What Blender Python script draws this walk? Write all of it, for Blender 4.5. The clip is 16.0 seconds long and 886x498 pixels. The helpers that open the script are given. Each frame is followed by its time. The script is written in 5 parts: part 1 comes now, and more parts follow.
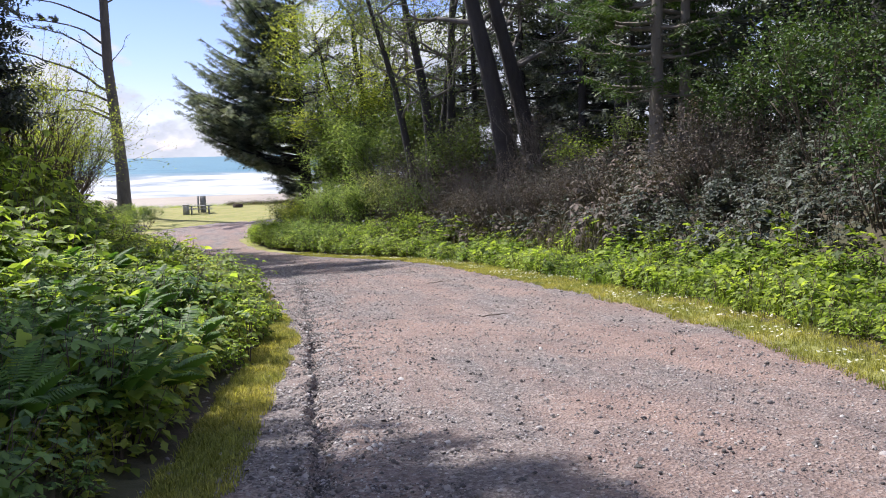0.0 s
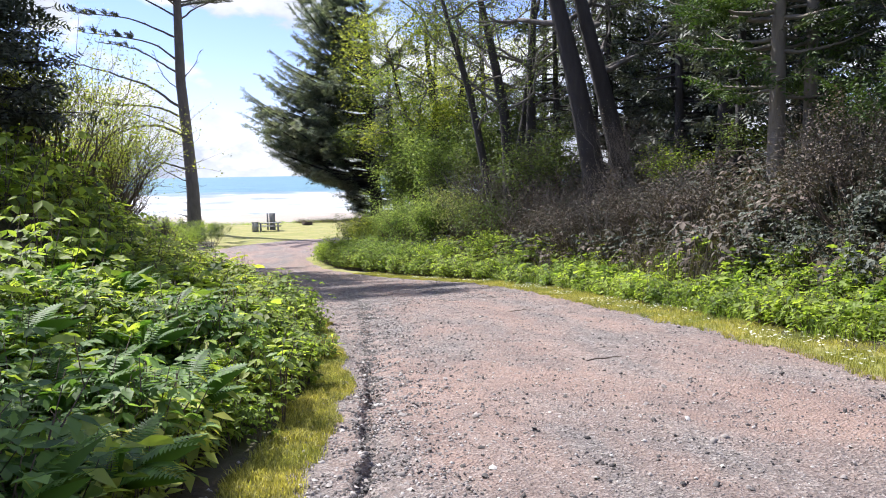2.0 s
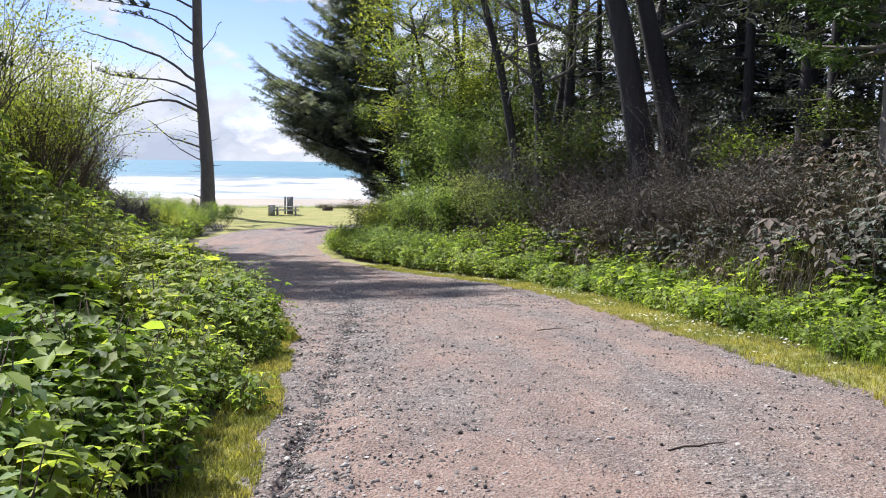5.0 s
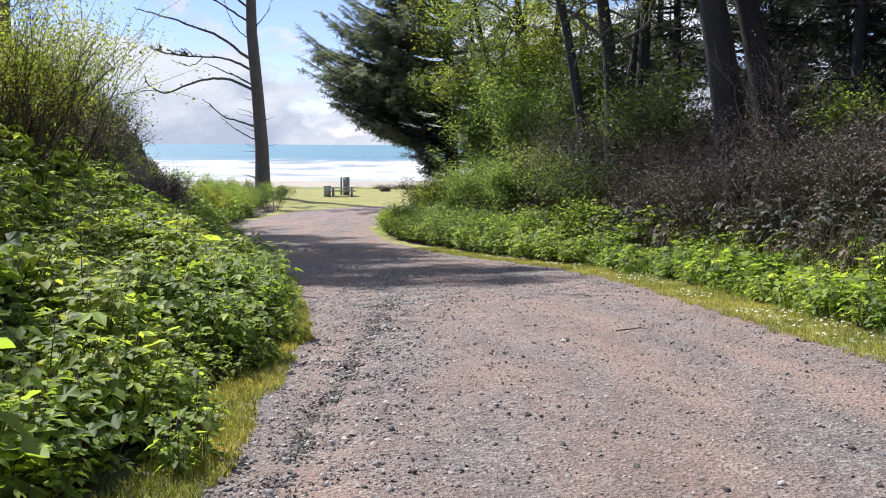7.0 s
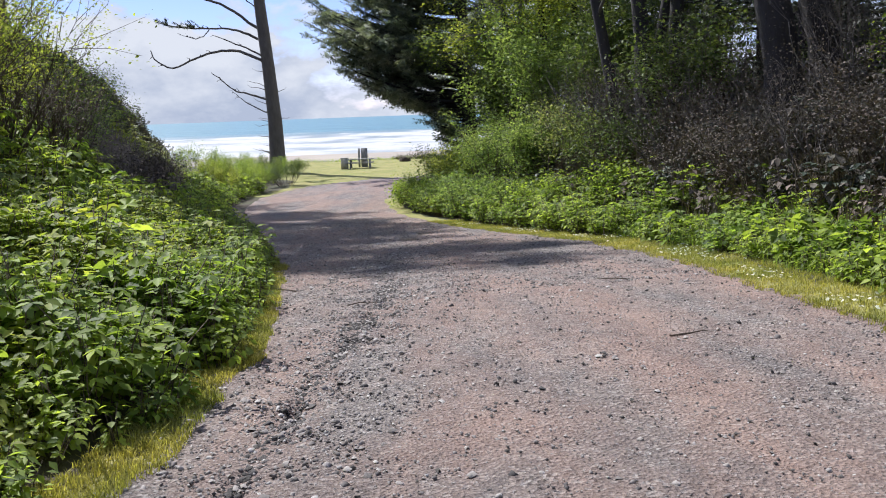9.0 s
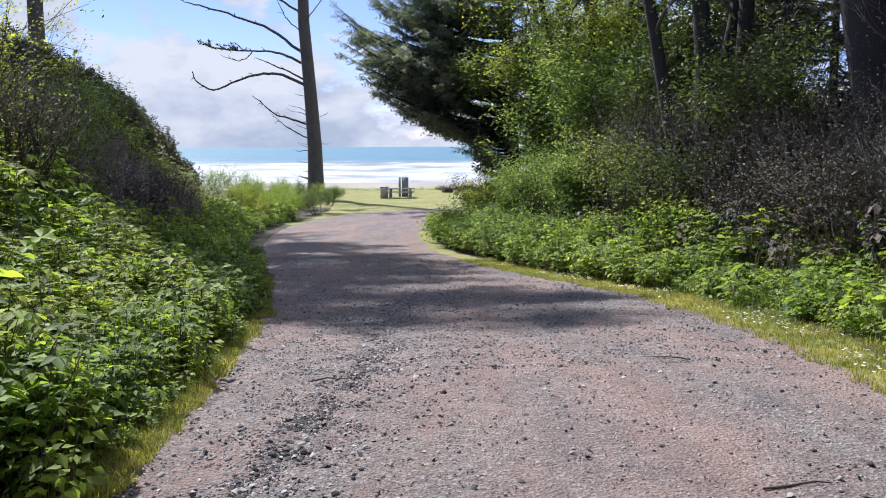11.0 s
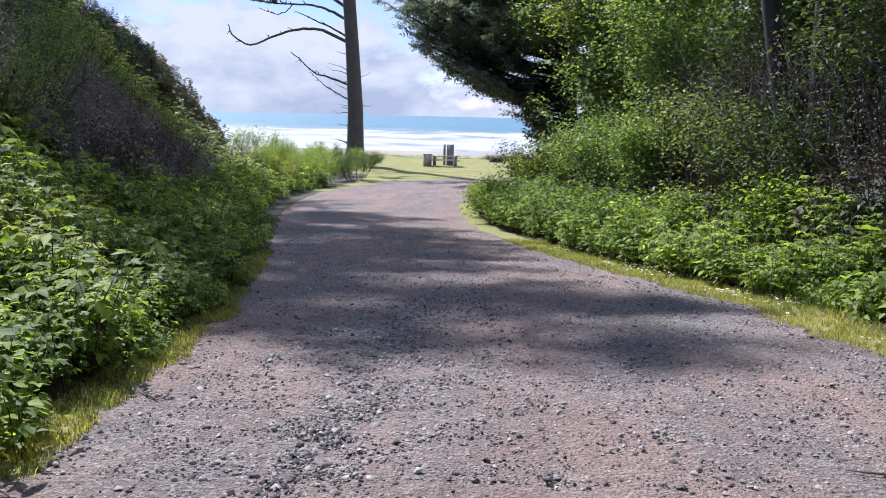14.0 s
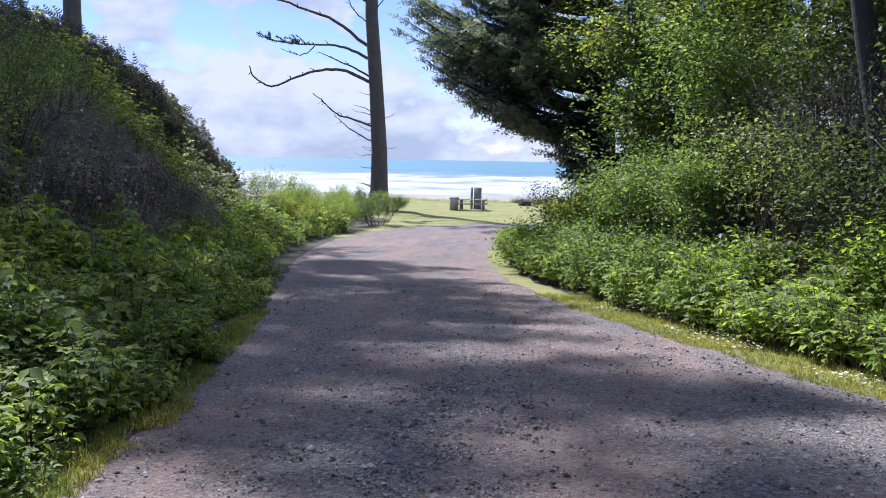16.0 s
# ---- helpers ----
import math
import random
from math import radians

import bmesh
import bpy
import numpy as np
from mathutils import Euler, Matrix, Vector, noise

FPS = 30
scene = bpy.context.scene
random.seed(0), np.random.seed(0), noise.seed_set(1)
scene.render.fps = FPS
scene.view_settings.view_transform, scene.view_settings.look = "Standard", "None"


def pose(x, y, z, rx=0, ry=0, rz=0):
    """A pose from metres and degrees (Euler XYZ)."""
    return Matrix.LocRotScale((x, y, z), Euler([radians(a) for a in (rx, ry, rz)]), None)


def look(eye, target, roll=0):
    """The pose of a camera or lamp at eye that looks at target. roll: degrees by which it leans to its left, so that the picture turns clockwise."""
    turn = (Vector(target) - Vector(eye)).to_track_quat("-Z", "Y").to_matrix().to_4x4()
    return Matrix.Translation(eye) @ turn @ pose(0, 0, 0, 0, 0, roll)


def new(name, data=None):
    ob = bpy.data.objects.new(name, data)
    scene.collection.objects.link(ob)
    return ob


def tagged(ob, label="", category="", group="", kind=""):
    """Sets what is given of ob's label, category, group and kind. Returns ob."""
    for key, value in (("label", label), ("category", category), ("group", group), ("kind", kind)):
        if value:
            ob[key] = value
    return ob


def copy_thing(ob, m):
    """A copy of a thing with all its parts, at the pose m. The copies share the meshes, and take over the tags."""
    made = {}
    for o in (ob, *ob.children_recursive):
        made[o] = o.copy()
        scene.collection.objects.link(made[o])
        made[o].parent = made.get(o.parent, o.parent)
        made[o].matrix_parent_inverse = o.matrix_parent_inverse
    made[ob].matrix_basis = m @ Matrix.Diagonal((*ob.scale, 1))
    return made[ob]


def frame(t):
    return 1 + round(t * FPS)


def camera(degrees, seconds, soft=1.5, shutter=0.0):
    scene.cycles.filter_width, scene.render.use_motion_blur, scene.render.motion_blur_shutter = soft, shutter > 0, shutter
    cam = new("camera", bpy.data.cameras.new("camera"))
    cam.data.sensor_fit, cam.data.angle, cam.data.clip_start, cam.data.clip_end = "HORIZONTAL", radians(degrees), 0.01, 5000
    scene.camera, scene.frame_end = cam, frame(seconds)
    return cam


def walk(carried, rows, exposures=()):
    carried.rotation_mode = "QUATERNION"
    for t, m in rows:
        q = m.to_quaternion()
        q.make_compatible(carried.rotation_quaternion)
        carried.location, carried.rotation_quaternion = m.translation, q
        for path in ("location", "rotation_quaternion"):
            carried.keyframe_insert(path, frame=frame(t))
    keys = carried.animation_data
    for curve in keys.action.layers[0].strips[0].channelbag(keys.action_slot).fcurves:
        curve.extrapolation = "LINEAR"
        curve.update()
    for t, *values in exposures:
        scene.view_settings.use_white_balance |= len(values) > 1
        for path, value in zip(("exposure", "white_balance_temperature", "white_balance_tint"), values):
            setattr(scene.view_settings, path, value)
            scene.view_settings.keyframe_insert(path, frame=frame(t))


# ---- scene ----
cam = camera(54.3, 16.0, soft=1.0)
METRES, EYE, TILT, LEAN, TURN = 22.1, 1.5, -0.17, -3.05, -14.5
ROWS = [
    (0.0, 0.0, 0.0, 0.0, -0.5, -6.45, 4.4),
    (0.5, -0.007, 0.0305, -0.0038, 1.66, -6.11, 4.26),
    (1.0, -0.0111, 0.0606, -0.0068, 4.24, -6.05, 4.23),
    (1.5, -0.0136, 0.0922, -0.0072, 4.51, -4.29, 3.8),
    (2.0, -0.0134, 0.1234, -0.0114, 4.19, -4.74, 4.08),
    (2.5, -0.0127, 0.1562, -0.0142, 4.02, -5.58, 3.09),
    (3.0, -0.0095, 0.1879, -0.0179, 3.91, -8.51, 1.48),
    (3.5, -0.0083, 0.2216, -0.0184, 3.79, -6.29, 1.07),
    (6.0, -0.0192, 0.3789, -0.0338, 9.23, -5.11, 3.03),
    (6.5, -0.0205, 0.4106, -0.0382, 10.36, -7.79, 2.75),
    (7.0, -0.0226, 0.4426, -0.0401, 10.42, -6.24, 2.69),
    (7.5, -0.0231, 0.4714, -0.0409, 10.72, -6.26, 4.77),
    (8.0, -0.0257, 0.502, -0.0431, 11.62, -8.51, 3.52),
    (8.5, -0.0281, 0.5312, -0.0459, 11.42, -8.5, 4.8),
    (11.0, -0.0349, 0.6829, -0.0533, 15.36, -5.9, 3.23),
    (11.5, -0.0418, 0.7129, -0.056, 16.36, -5.41, 3.97),
    (12.0, -0.0478, 0.7433, -0.0578, 16.77, -4.69, 3.77),
    (12.5, -0.0547, 0.7753, -0.0592, 17.52, -3.76, 2.38),
    (13.0, -0.0599, 0.8068, -0.063, 15.92, -4.59, 2.09),
    (13.5, -0.0693, 0.8365, -0.0645, 16.31, -4.79, 1.36),
    (14.0, -0.0782, 0.8653, -0.0668, 18.7, -7.69, 1.5),
    (14.5, -0.0854, 0.8979, -0.0669, 20.53, -7.43, 2.36),
    (15.0, -0.0937, 0.9275, -0.0681, 20.47, -5.94, 2.76),
    (15.5, -0.1031, 0.9556, -0.0692, 20.49, -5.95, 1.7),
    (16.0, -0.1163, 0.9824, -0.0712, 20.53, -4.75, 1.77),
]
walk(cam, [(t, pose(0, 0, EYE, TILT, LEAN, TURN) @ pose(METRES * x, METRES * y, METRES * z, 90 + pitch, roll, yaw)) for t, x, y, z, yaw, pitch, roll in ROWS],
     exposures=[(0.0, 0.68, 6150, 15.5), (0.9, 0.9, 6150, 14.5), (2.5, 0.98, 6150, 13.5), (3.7, 0.84, 6150, 12.5), (6.5, 0.7, 6150, 12), (8.7, 0.5, 6050, 12), (11.0, 0.53, 5850, 13), (12.5, 0.54, 5800, 14), (16.0, 0.62, 5500, 16)])

# ---- world, sun ----
SUN_AZ, SUN_EL = (-0.65, 0.76), 50.0
world = bpy.data.worlds.new("sky")
scene.world = world
world.use_nodes = True
wn, wl = world.node_tree.nodes, world.node_tree.links
wn.clear()


def wnode(kind, **kw):
    n = wn.new(kind)
    for k, v in kw.items():
        n.inputs[k].default_value = v
    return n


w_out = wn.new("ShaderNodeOutputWorld")
w_sky = wn.new("ShaderNodeTexSky")
w_sky.sky_type, w_sky.sun_disc = "NISHITA", False
w_sky.sun_elevation, w_sky.sun_rotation = radians(SUN_EL), math.atan2(SUN_AZ[0], SUN_AZ[1])
w_sky.air_density, w_sky.dust_density, w_sky.ozone_density = 1.0, 0.0, 1.5
w_co = wn.new("ShaderNodeTexCoord")
w_map = wn.new("ShaderNodeMapping")
w_map.inputs["Scale"].default_value = (1.0, 1.0, 1.9)
w_map.inputs["Location"].default_value = (0.35, 0.1, 0.05)
w_n1 = wnode("ShaderNodeTexNoise", Scale=4.6, Detail=12.0, Roughness=0.56)
w_ramp = wn.new("ShaderNodeValToRGB")
w_ramp.color_ramp.elements[0].position, w_ramp.color_ramp.elements[1].position = 0.465, 0.515
w_off = wn.new("ShaderNodeMapping")
w_off.inputs["Scale"].default_value = (1.0, 1.0, 1.9)
w_off.inputs["Location"].default_value = (0.35 - 0.012, 0.1 + 0.014, 0.05 + 0.045)
w_n2 = wnode("ShaderNodeTexNoise", Scale=4.6, Detail=12.0, Roughness=0.56)
w_diff = wn.new("ShaderNodeMath")
w_diff.operation = "SUBTRACT"
w_gain = wn.new("ShaderNodeMath")
w_gain.operation = "MULTIPLY_ADD"
w_gain.inputs[1].default_value, w_gain.inputs[2].default_value = 4.5, 0.55
w_shade = wn.new("ShaderNodeValToRGB")
w_shade.color_ramp.elements[0].position, w_shade.color_ramp.elements[1].position = 0.1, 0.9
w_shade.color_ramp.elements[0].color, w_shade.color_ramp.elements[1].color = (2.9, 3.2, 3.85, 1), (4.7, 4.8, 5.0, 1)
w_mix = wn.new("ShaderNodeMix")
w_mix.data_type = "RGBA"
w_bg = wnode("ShaderNodeBackground", Strength=0.118)
wl.new(w_co.outputs["Generated"], w_map.inputs["Vector"])
wl.new(w_map.outputs[0], w_n1.inputs["Vector"])
wl.new(w_co.outputs["Generated"], w_off.inputs["Vector"])
wl.new(w_off.outputs[0], w_n2.inputs["Vector"])
wl.new(w_n1.outputs["Fac"], w_diff.inputs[0])
wl.new(w_n2.outputs["Fac"], w_diff.inputs[1])
wl.new(w_diff.outputs[0], w_gain.inputs[0])
w_sep = wn.new("ShaderNodeSeparateXYZ")
w_low = wn.new("ShaderNodeMapRange")
w_low.inputs["From Min"].default_value, w_low.inputs["From Max"].default_value = 0.0, 0.09
w_low.inputs["To Min"].default_value, w_low.inputs["To Max"].default_value = 0.10, -0.01
w_add = wn.new("ShaderNodeMath")
wl.new(w_co.outputs["Generated"], w_sep.inputs[0])
wl.new(w_sep.outputs["Z"], w_low.inputs["Value"])
wl.new(w_n1.outputs["Fac"], w_add.inputs[0])
wl.new(w_low.outputs[0], w_add.inputs[1])
wl.new(w_add.outputs[0], w_ramp.inputs["Fac"])
wl.new(w_gain.outputs[0], w_shade.inputs["Fac"])
wl.new(w_ramp.outputs["Color"], w_mix.inputs["Factor"])
w_tint = wn.new("ShaderNodeMix")
w_tint.data_type, w_tint.blend_type = "RGBA", "MULTIPLY"
w_tint.inputs["Factor"].default_value = 1.0
w_tint.inputs["B"].default_value = (0.66, 0.64, 0.92, 1)
wl.new(w_sky.outputs["Color"], w_tint.inputs["A"])
wl.new(w_tint.outputs["Result"], w_mix.inputs["A"])
wl.new(w_shade.outputs["Color"], w_mix.inputs["B"])
wl.new(w_mix.outputs["Result"], w_bg.inputs["Color"])
wl.new(w_bg.outputs[0], w_out.inputs["Surface"])

sun = new("sun", bpy.data.lights.new("sun", "SUN"))
sun.data.energy, sun.data.angle, sun.data.color = 5.0, radians(0.53), (1.0, 0.95, 0.87)
ce = math.cos(radians(SUN_EL))
sun.matrix_world = look((SUN_AZ[0] * ce * 100, SUN_AZ[1] * ce * 100, math.sin(radians(SUN_EL)) * 100), (0, 0, 0))


# ---- materials ----
def material(name, rough=0.8):
    m = bpy.data.materials.new(name)
    m.use_nodes = True
    b = m.node_tree.nodes["Principled BSDF"]
    b.inputs["Roughness"].default_value = rough
    return m, m.node_tree.nodes, m.node_tree.links, b


def ramp_of(nodes, stops):
    r = nodes.new("ShaderNodeValToRGB")
    els = r.color_ramp.elements
    while len(els) < len(stops):
        els.new(0.5)
    for e, (p, c) in zip(els, stops):
        e.position, e.color = p, (*c, 1)
    return r


def noise_of(nodes, links, scale, detail=6.0, rough=0.6, vec=None):
    n = nodes.new("ShaderNodeTexNoise")
    n.inputs["Scale"].default_value, n.inputs["Detail"].default_value, n.inputs["Roughness"].default_value = scale, detail, rough
    if vec is None:
        vec = nodes.new("ShaderNodeTexCoord").outputs["Object"]
    links.new(vec, n.inputs["Vector"])
    return n


def mixed(nodes, links, fac, a, b, mode="MIX"):
    m = nodes.new("ShaderNodeMix")
    m.data_type, m.blend_type = "RGBA", mode
    for sock, v in (("Factor", fac), ("A", a), ("B", b)):
        if isinstance(v, (int, float)):
            m.inputs[sock].default_value = v
        elif isinstance(v, tuple):
            m.inputs[sock].default_value = (*v, 1)
        else:
            links.new(v, m.inputs[sock])
    return m.outputs["Result"]


def bumped(nodes, links, b, height, strength=0.5, dist=0.02):
    bp = nodes.new("ShaderNodeBump")
    bp.inputs["Strength"].default_value, bp.inputs["Distance"].default_value = strength, dist
    links.new(height, bp.inputs["Height"])
    links.new(bp.outputs[0], b.inputs["Normal"])


def leaf_material(name, dark, light, trans=0.4, rough=0.6):
    """Leaf: colour varies from leaf to leaf and over broad patches; light passes through."""
    m, n, l, b = material(name, rough)
    g = n.new("ShaderNodeNewGeometry")
    r = ramp_of(n, [(0.0, dark), (0.75, light), (1.0, tuple(min(1, c * 1.35) for c in light))])
    l.new(g.outputs["Random Per Island"], r.inputs["Fac"])
    big = noise_of(n, l, 0.9, 3.0)
    rb = ramp_of(n, [(0.35, (0.62, 0.7, 0.6)), (0.65, (1.18, 1.1, 1.0))])
    l.new(big.outputs["Fac"], rb.inputs["Fac"])
    col = mixed(n, l, 1.0, r.outputs[0], rb.outputs[0], "MULTIPLY")
    l.new(col, b.inputs["Base Color"])
    b.inputs["Specular IOR Level"].default_value = 0.5
    t = n.new("ShaderNodeBsdfTranslucent")
    tc = mixed(n, l, 1.0, col, (1.35, 1.35, 0.7), "MULTIPLY")
    l.new(tc, t.inputs["Color"])
    mx = n.new("ShaderNodeMixShader")
    mx.inputs[0].default_value = trans
    l.new(b.outputs[0], mx.inputs[1])
    l.new(t.outputs[0], mx.inputs[2])
    l.new(mx.outputs[0], n["Material Output"].inputs["Surface"])
    return m


def bark_material(name, a, c, scale=6.0, stretch=0.25):
    m, n, l, b = material(name, 0.9)
    co = n.new("ShaderNodeTexCoord")
    mp = n.new("ShaderNodeMapping")
    mp.inputs["Scale"].default_value = (1, 1, stretch)
    l.new(co.outputs["Object"], mp.inputs["Vector"])
    f = noise_of(n, l, scale, 8.0, 0.7, mp.outputs[0])
    big = noise_of(n, l, 0.8, 3.0, 0.5, co.outputs["Object"])
    r = ramp_of(n, [(0.3, a), (0.7, c)])
    l.new(f.outputs["Fac"], r.inputs["Fac"])
    col = mixed(n, l, big.outputs["Fac"], r.outputs[0], tuple(0.6 * v for v in c))
    l.new(col, b.inputs["Base Color"])
    bumped(n, l, b, f.outputs["Fac"], 0.9, 0.05)
    return m


def ground_material(name, stops, fine=14.0, broad=0.7, patch=None, rough=0.95, bump=0.6, dist=0.03):
    m, n, l, b = material(name, rough)
    f = noise_of(n, l, fine, 10.0, 0.75)
    r = ramp_of(n, stops)
    l.new(f.outputs["Fac"], r.inputs["Fac"])
    big = noise_of(n, l, broad, 5.0, 0.6)
    rb = ramp_of(n, [(0.38, (0, 0, 0)), (0.62, (1, 1, 1))])
    l.new(big.outputs["Fac"], rb.inputs["Fac"])
    col = mixed(n, l, rb.outputs[0], r.outputs[0], patch or tuple(v * 0.7 for v in stops[-1][1]))
    if patch:
        col = mixed(n, l, 0.55, r.outputs[0], col)
    l.new(col, b.inputs["Base Color"])
    bumped(n, l, b, f.outputs["Fac"], bump, dist)
    return m


def road_material():
    """Crushed grey gravel with reddish fines in broad patches and darker damp streaks along the way."""
    m, n, l, b = material("gravel", 0.92)
    co = n.new("ShaderNodeTexCoord")
    v = n.new("ShaderNodeTexVoronoi")
    v.inputs["Scale"].default_value = 38.0
    l.new(co.outputs["Object"], v.inputs["Vector"])
    sep = n.new("ShaderNodeSeparateColor")
    l.new(v.outputs["Color"], sep.inputs[0])
    stones = ramp_of(n, [(0.0, (0.045, 0.042, 0.043)), (0.4, (0.175, 0.152, 0.146)), (0.8, (0.36, 0.315, 0.29)), (1.0, (0.56, 0.53, 0.50))])
    l.new(sep.outputs[0], stones.inputs["Fac"])
    f = noise_of(n, l, 60.0, 8.0, 0.75, co.outputs["Object"])
    fine = ramp_of(n, [(0.36, (0.07, 0.062, 0.061)), (0.64, (0.40, 0.345, 0.315))])
    l.new(f.outputs["Fac"], fine.inputs["Fac"])
    col = mixed(n, l, 0.5, stones.outputs[0], fine.outputs[0])
    mp = n.new("ShaderNodeMapping")
    mp.inputs["Scale"].default_value = (1.0, 0.3, 1.0)
    l.new(co.outputs["Object"], mp.inputs["Vector"])
    red = noise_of(n, l, 0.75, 6.0, 0.65, mp.outputs[0])
    rr = ramp_of(n, [(0.38, (0, 0, 0)), (0.60, (1, 1, 1))])
    l.new(red.outputs["Fac"], rr.inputs["Fac"])
    fine_mask = mixed(n, l, 1.0, rr.outputs[0], f.outputs["Color"], "MULTIPLY")
    col = mixed(n, l, fine_mask, col, (0.41, 0.255, 0.195))
    damp = noise_of(n, l, 1.9, 6.0, 0.7, mp.outputs[0])
    rd = ramp_of(n, [(0.40, (1, 1, 1)), (0.62, (0.78, 0.78, 0.80))])
    l.new(damp.outputs["Fac"], rd.inputs["Fac"])
    col = mixed(n, l, 1.0, col, rd.outputs[0], "MULTIPLY")
    l.new(col, b.inputs["Base Color"])
    hgt = mixed(n, l, 0.5, f.outputs["Color"], v.outputs["Distance"])
    bumped(n, l, b, hgt, 1.0, 0.05)
    return m


M_road = road_material()
M_soil = ground_material("forest_soil", [(0.3, (0.03, 0.022, 0.015)), (0.7, (0.10, 0.075, 0.05))], patch=(0.05, 0.07, 0.02))
M_lawn = ground_material("mown_grass", [(0.3, (0.06, 0.075, 0.022)), (0.62, (0.30, 0.31, 0.075))], fine=34.0, broad=0.9, patch=(0.37, 0.31, 0.13))
M_sand = ground_material("beach_sand", [(0.3, (0.30, 0.26, 0.21)), (0.7, (0.42, 0.37, 0.31))], fine=2.0, broad=0.05, bump=0.2)


def stone_material():
    m, n, l, b = material("crushed_stone", 0.85)
    g = n.new("ShaderNodeNewGeometry")
    r = ramp_of(n, [(0.0, (0.06, 0.056, 0.056)), (0.4, (0.20, 0.18, 0.172)), (0.85, (0.34, 0.31, 0.295)), (1.0, (0.46, 0.44, 0.42))])
    l.new(g.outputs["Random Per Island"], r.inputs["Fac"])
    l.new(r.outputs[0], b.inputs["Base Color"])
    f = noise_of(n, l, 90.0)
    bumped(n, l, b, f.outputs["Fac"], 0.4, 0.01)
    return m


M_stone = stone_material()


def sea_material():
    """Blue-green water; broken lines of surf come in over the shallows."""
    m, n, l, b = material("sea_water", 0.28)
    co = n.new("ShaderNodeTexCoord")
    sep = n.new("ShaderNodeSeparateXYZ")
    l.new(co.outputs["Object"], sep.inputs[0])
    mp = n.new("ShaderNodeMapping")
    mp.inputs["Scale"].default_value = (0.03, 0.016, 1.0)
    l.new(co.outputs["Object"], mp.inputs["Vector"])
    wv = noise_of(n, l, 1.0, 9.0, 0.62, mp.outputs[0])
    mp2 = n.new("ShaderNodeMapping")
    mp2.inputs["Scale"].default_value = (0.05, 0.12, 1.0)
    l.new(co.outputs["Object"], mp2.inputs["Vector"])
    w2 = noise_of(n, l, 1.0, 8.0, 0.7, mp2.outputs[0])
    # surf cover against distance from shore
    rng = n.new("ShaderNodeMapRange")
    rng.inputs["From Min"].default_value, rng.inputs["From Max"].default_value = 400.0, 640.0
    rng.inputs["To Min"].default_value, rng.inputs["To Max"].default_value = 0.13, -0.35
    l.new(sep.outputs["Y"], rng.inputs["Value"])
    add = n.new("ShaderNodeMath")
    add.operation = "ADD"
    l.new(wv.outputs["Fac"], add.inputs[0])
    l.new(rng.outputs[0], add.inputs[1])
    add2 = n.new("ShaderNodeMath")
    add2.operation = "MULTIPLY_ADD"
    add2.inputs[1].default_value = 0.6
    l.new(w2.outputs["Fac"], add2.inputs[0])
    l.new(add.outputs[0], add2.inputs[2])
    fo = ramp_of(n, [(0.80, (0, 0, 0)), (0.94, (1, 1, 1))])
    l.new(add2.outputs[0], fo.inputs["Fac"])
    wat = ramp_of(n, [(0.3, (0.05, 0.15, 0.20)), (0.7, (0.09, 0.22, 0.28))])
    l.new(wv.outputs["Fac"], wat.inputs["Fac"])
    near = n.new("ShaderNodeMapRange")
    near.inputs["From Min"].default_value, near.inputs["From Max"].default_value = 560.0, 420.0
    l.new(sep.outputs["Y"], near.inputs["Value"])
    wat_near = mixed(n, l, near.outputs[0], wat.outputs[0], (0.19, 0.23, 0.25))
    col = mixed(n, l, fo.outputs[0], wat_near, (0.46, 0.47, 0.48))
    l.new(col, b.inputs["Base Color"])
    rf = n.new("ShaderNodeMapRange")
    rf.inputs["To Min"].default_value, rf.inputs["To Max"].default_value = 0.45, 0.9
    l.new(fo.outputs[0], rf.inputs["Value"])
    l.new(rf.outputs[0], b.inputs["Roughness"])
    bumped(n, l, b, add2.outputs[0], 0.6, 2.0)
    return m


M_sea = sea_material()
M_leaf = leaf_material("undergrowth_leaf", (0.085, 0.14, 0.03), (0.33, 0.43, 0.085), 0.58)
M_leaf_lime = leaf_material("lime_leaf", (0.15, 0.20, 0.04), (0.40, 0.45, 0.10), 0.55)
M_leaf_deep = leaf_material("deep_leaf", (0.05, 0.085, 0.03), (0.15, 0.20, 0.065), 0.4)
M_alder = leaf_material("alder_leaf", (0.085, 0.14, 0.05), (0.27, 0.36, 0.12), 0.55)
# blue-green leaf, with the spruce shade over the near bank put into its colour
M_leaf_shaded = leaf_material("shaded_bluegreen_leaf", (0.05, 0.115, 0.035), (0.19, 0.31, 0.085), 0.45)
M_fern = leaf_material("fern_frond", (0.05, 0.12, 0.02), (0.11, 0.22, 0.04), 0.4)
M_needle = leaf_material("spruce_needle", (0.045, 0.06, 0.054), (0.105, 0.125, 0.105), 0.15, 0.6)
M_needle_grey = leaf_material("grey_green_needle", (0.09, 0.115, 0.11), (0.24, 0.28, 0.26), 0.38, 0.55)
M_olive = leaf_material("olive_leaf", (0.11, 0.14, 0.06), (0.33, 0.37, 0.155), 0.48, 0.5)
M_cane = leaf_material("bare_cane", (0.14, 0.11, 0.10), (0.38, 0.32, 0.28), 0.2, 0.8)
M_mat = leaf_material("windshorn_needle", (0.05, 0.052, 0.05), (0.13, 0.128, 0.115), 0.2, 0.6)
# needle colour lifted and greened to look sunlit; some bushes share it
M_needle_lit = leaf_material("greener_needle", (0.03, 0.07, 0.02), (0.09, 0.15, 0.04), 0.25, 0.6)
M_grass = leaf_material("grass_blade", (0.15, 0.16, 0.035), (0.42, 0.40, 0.11), 0.4, 0.7)
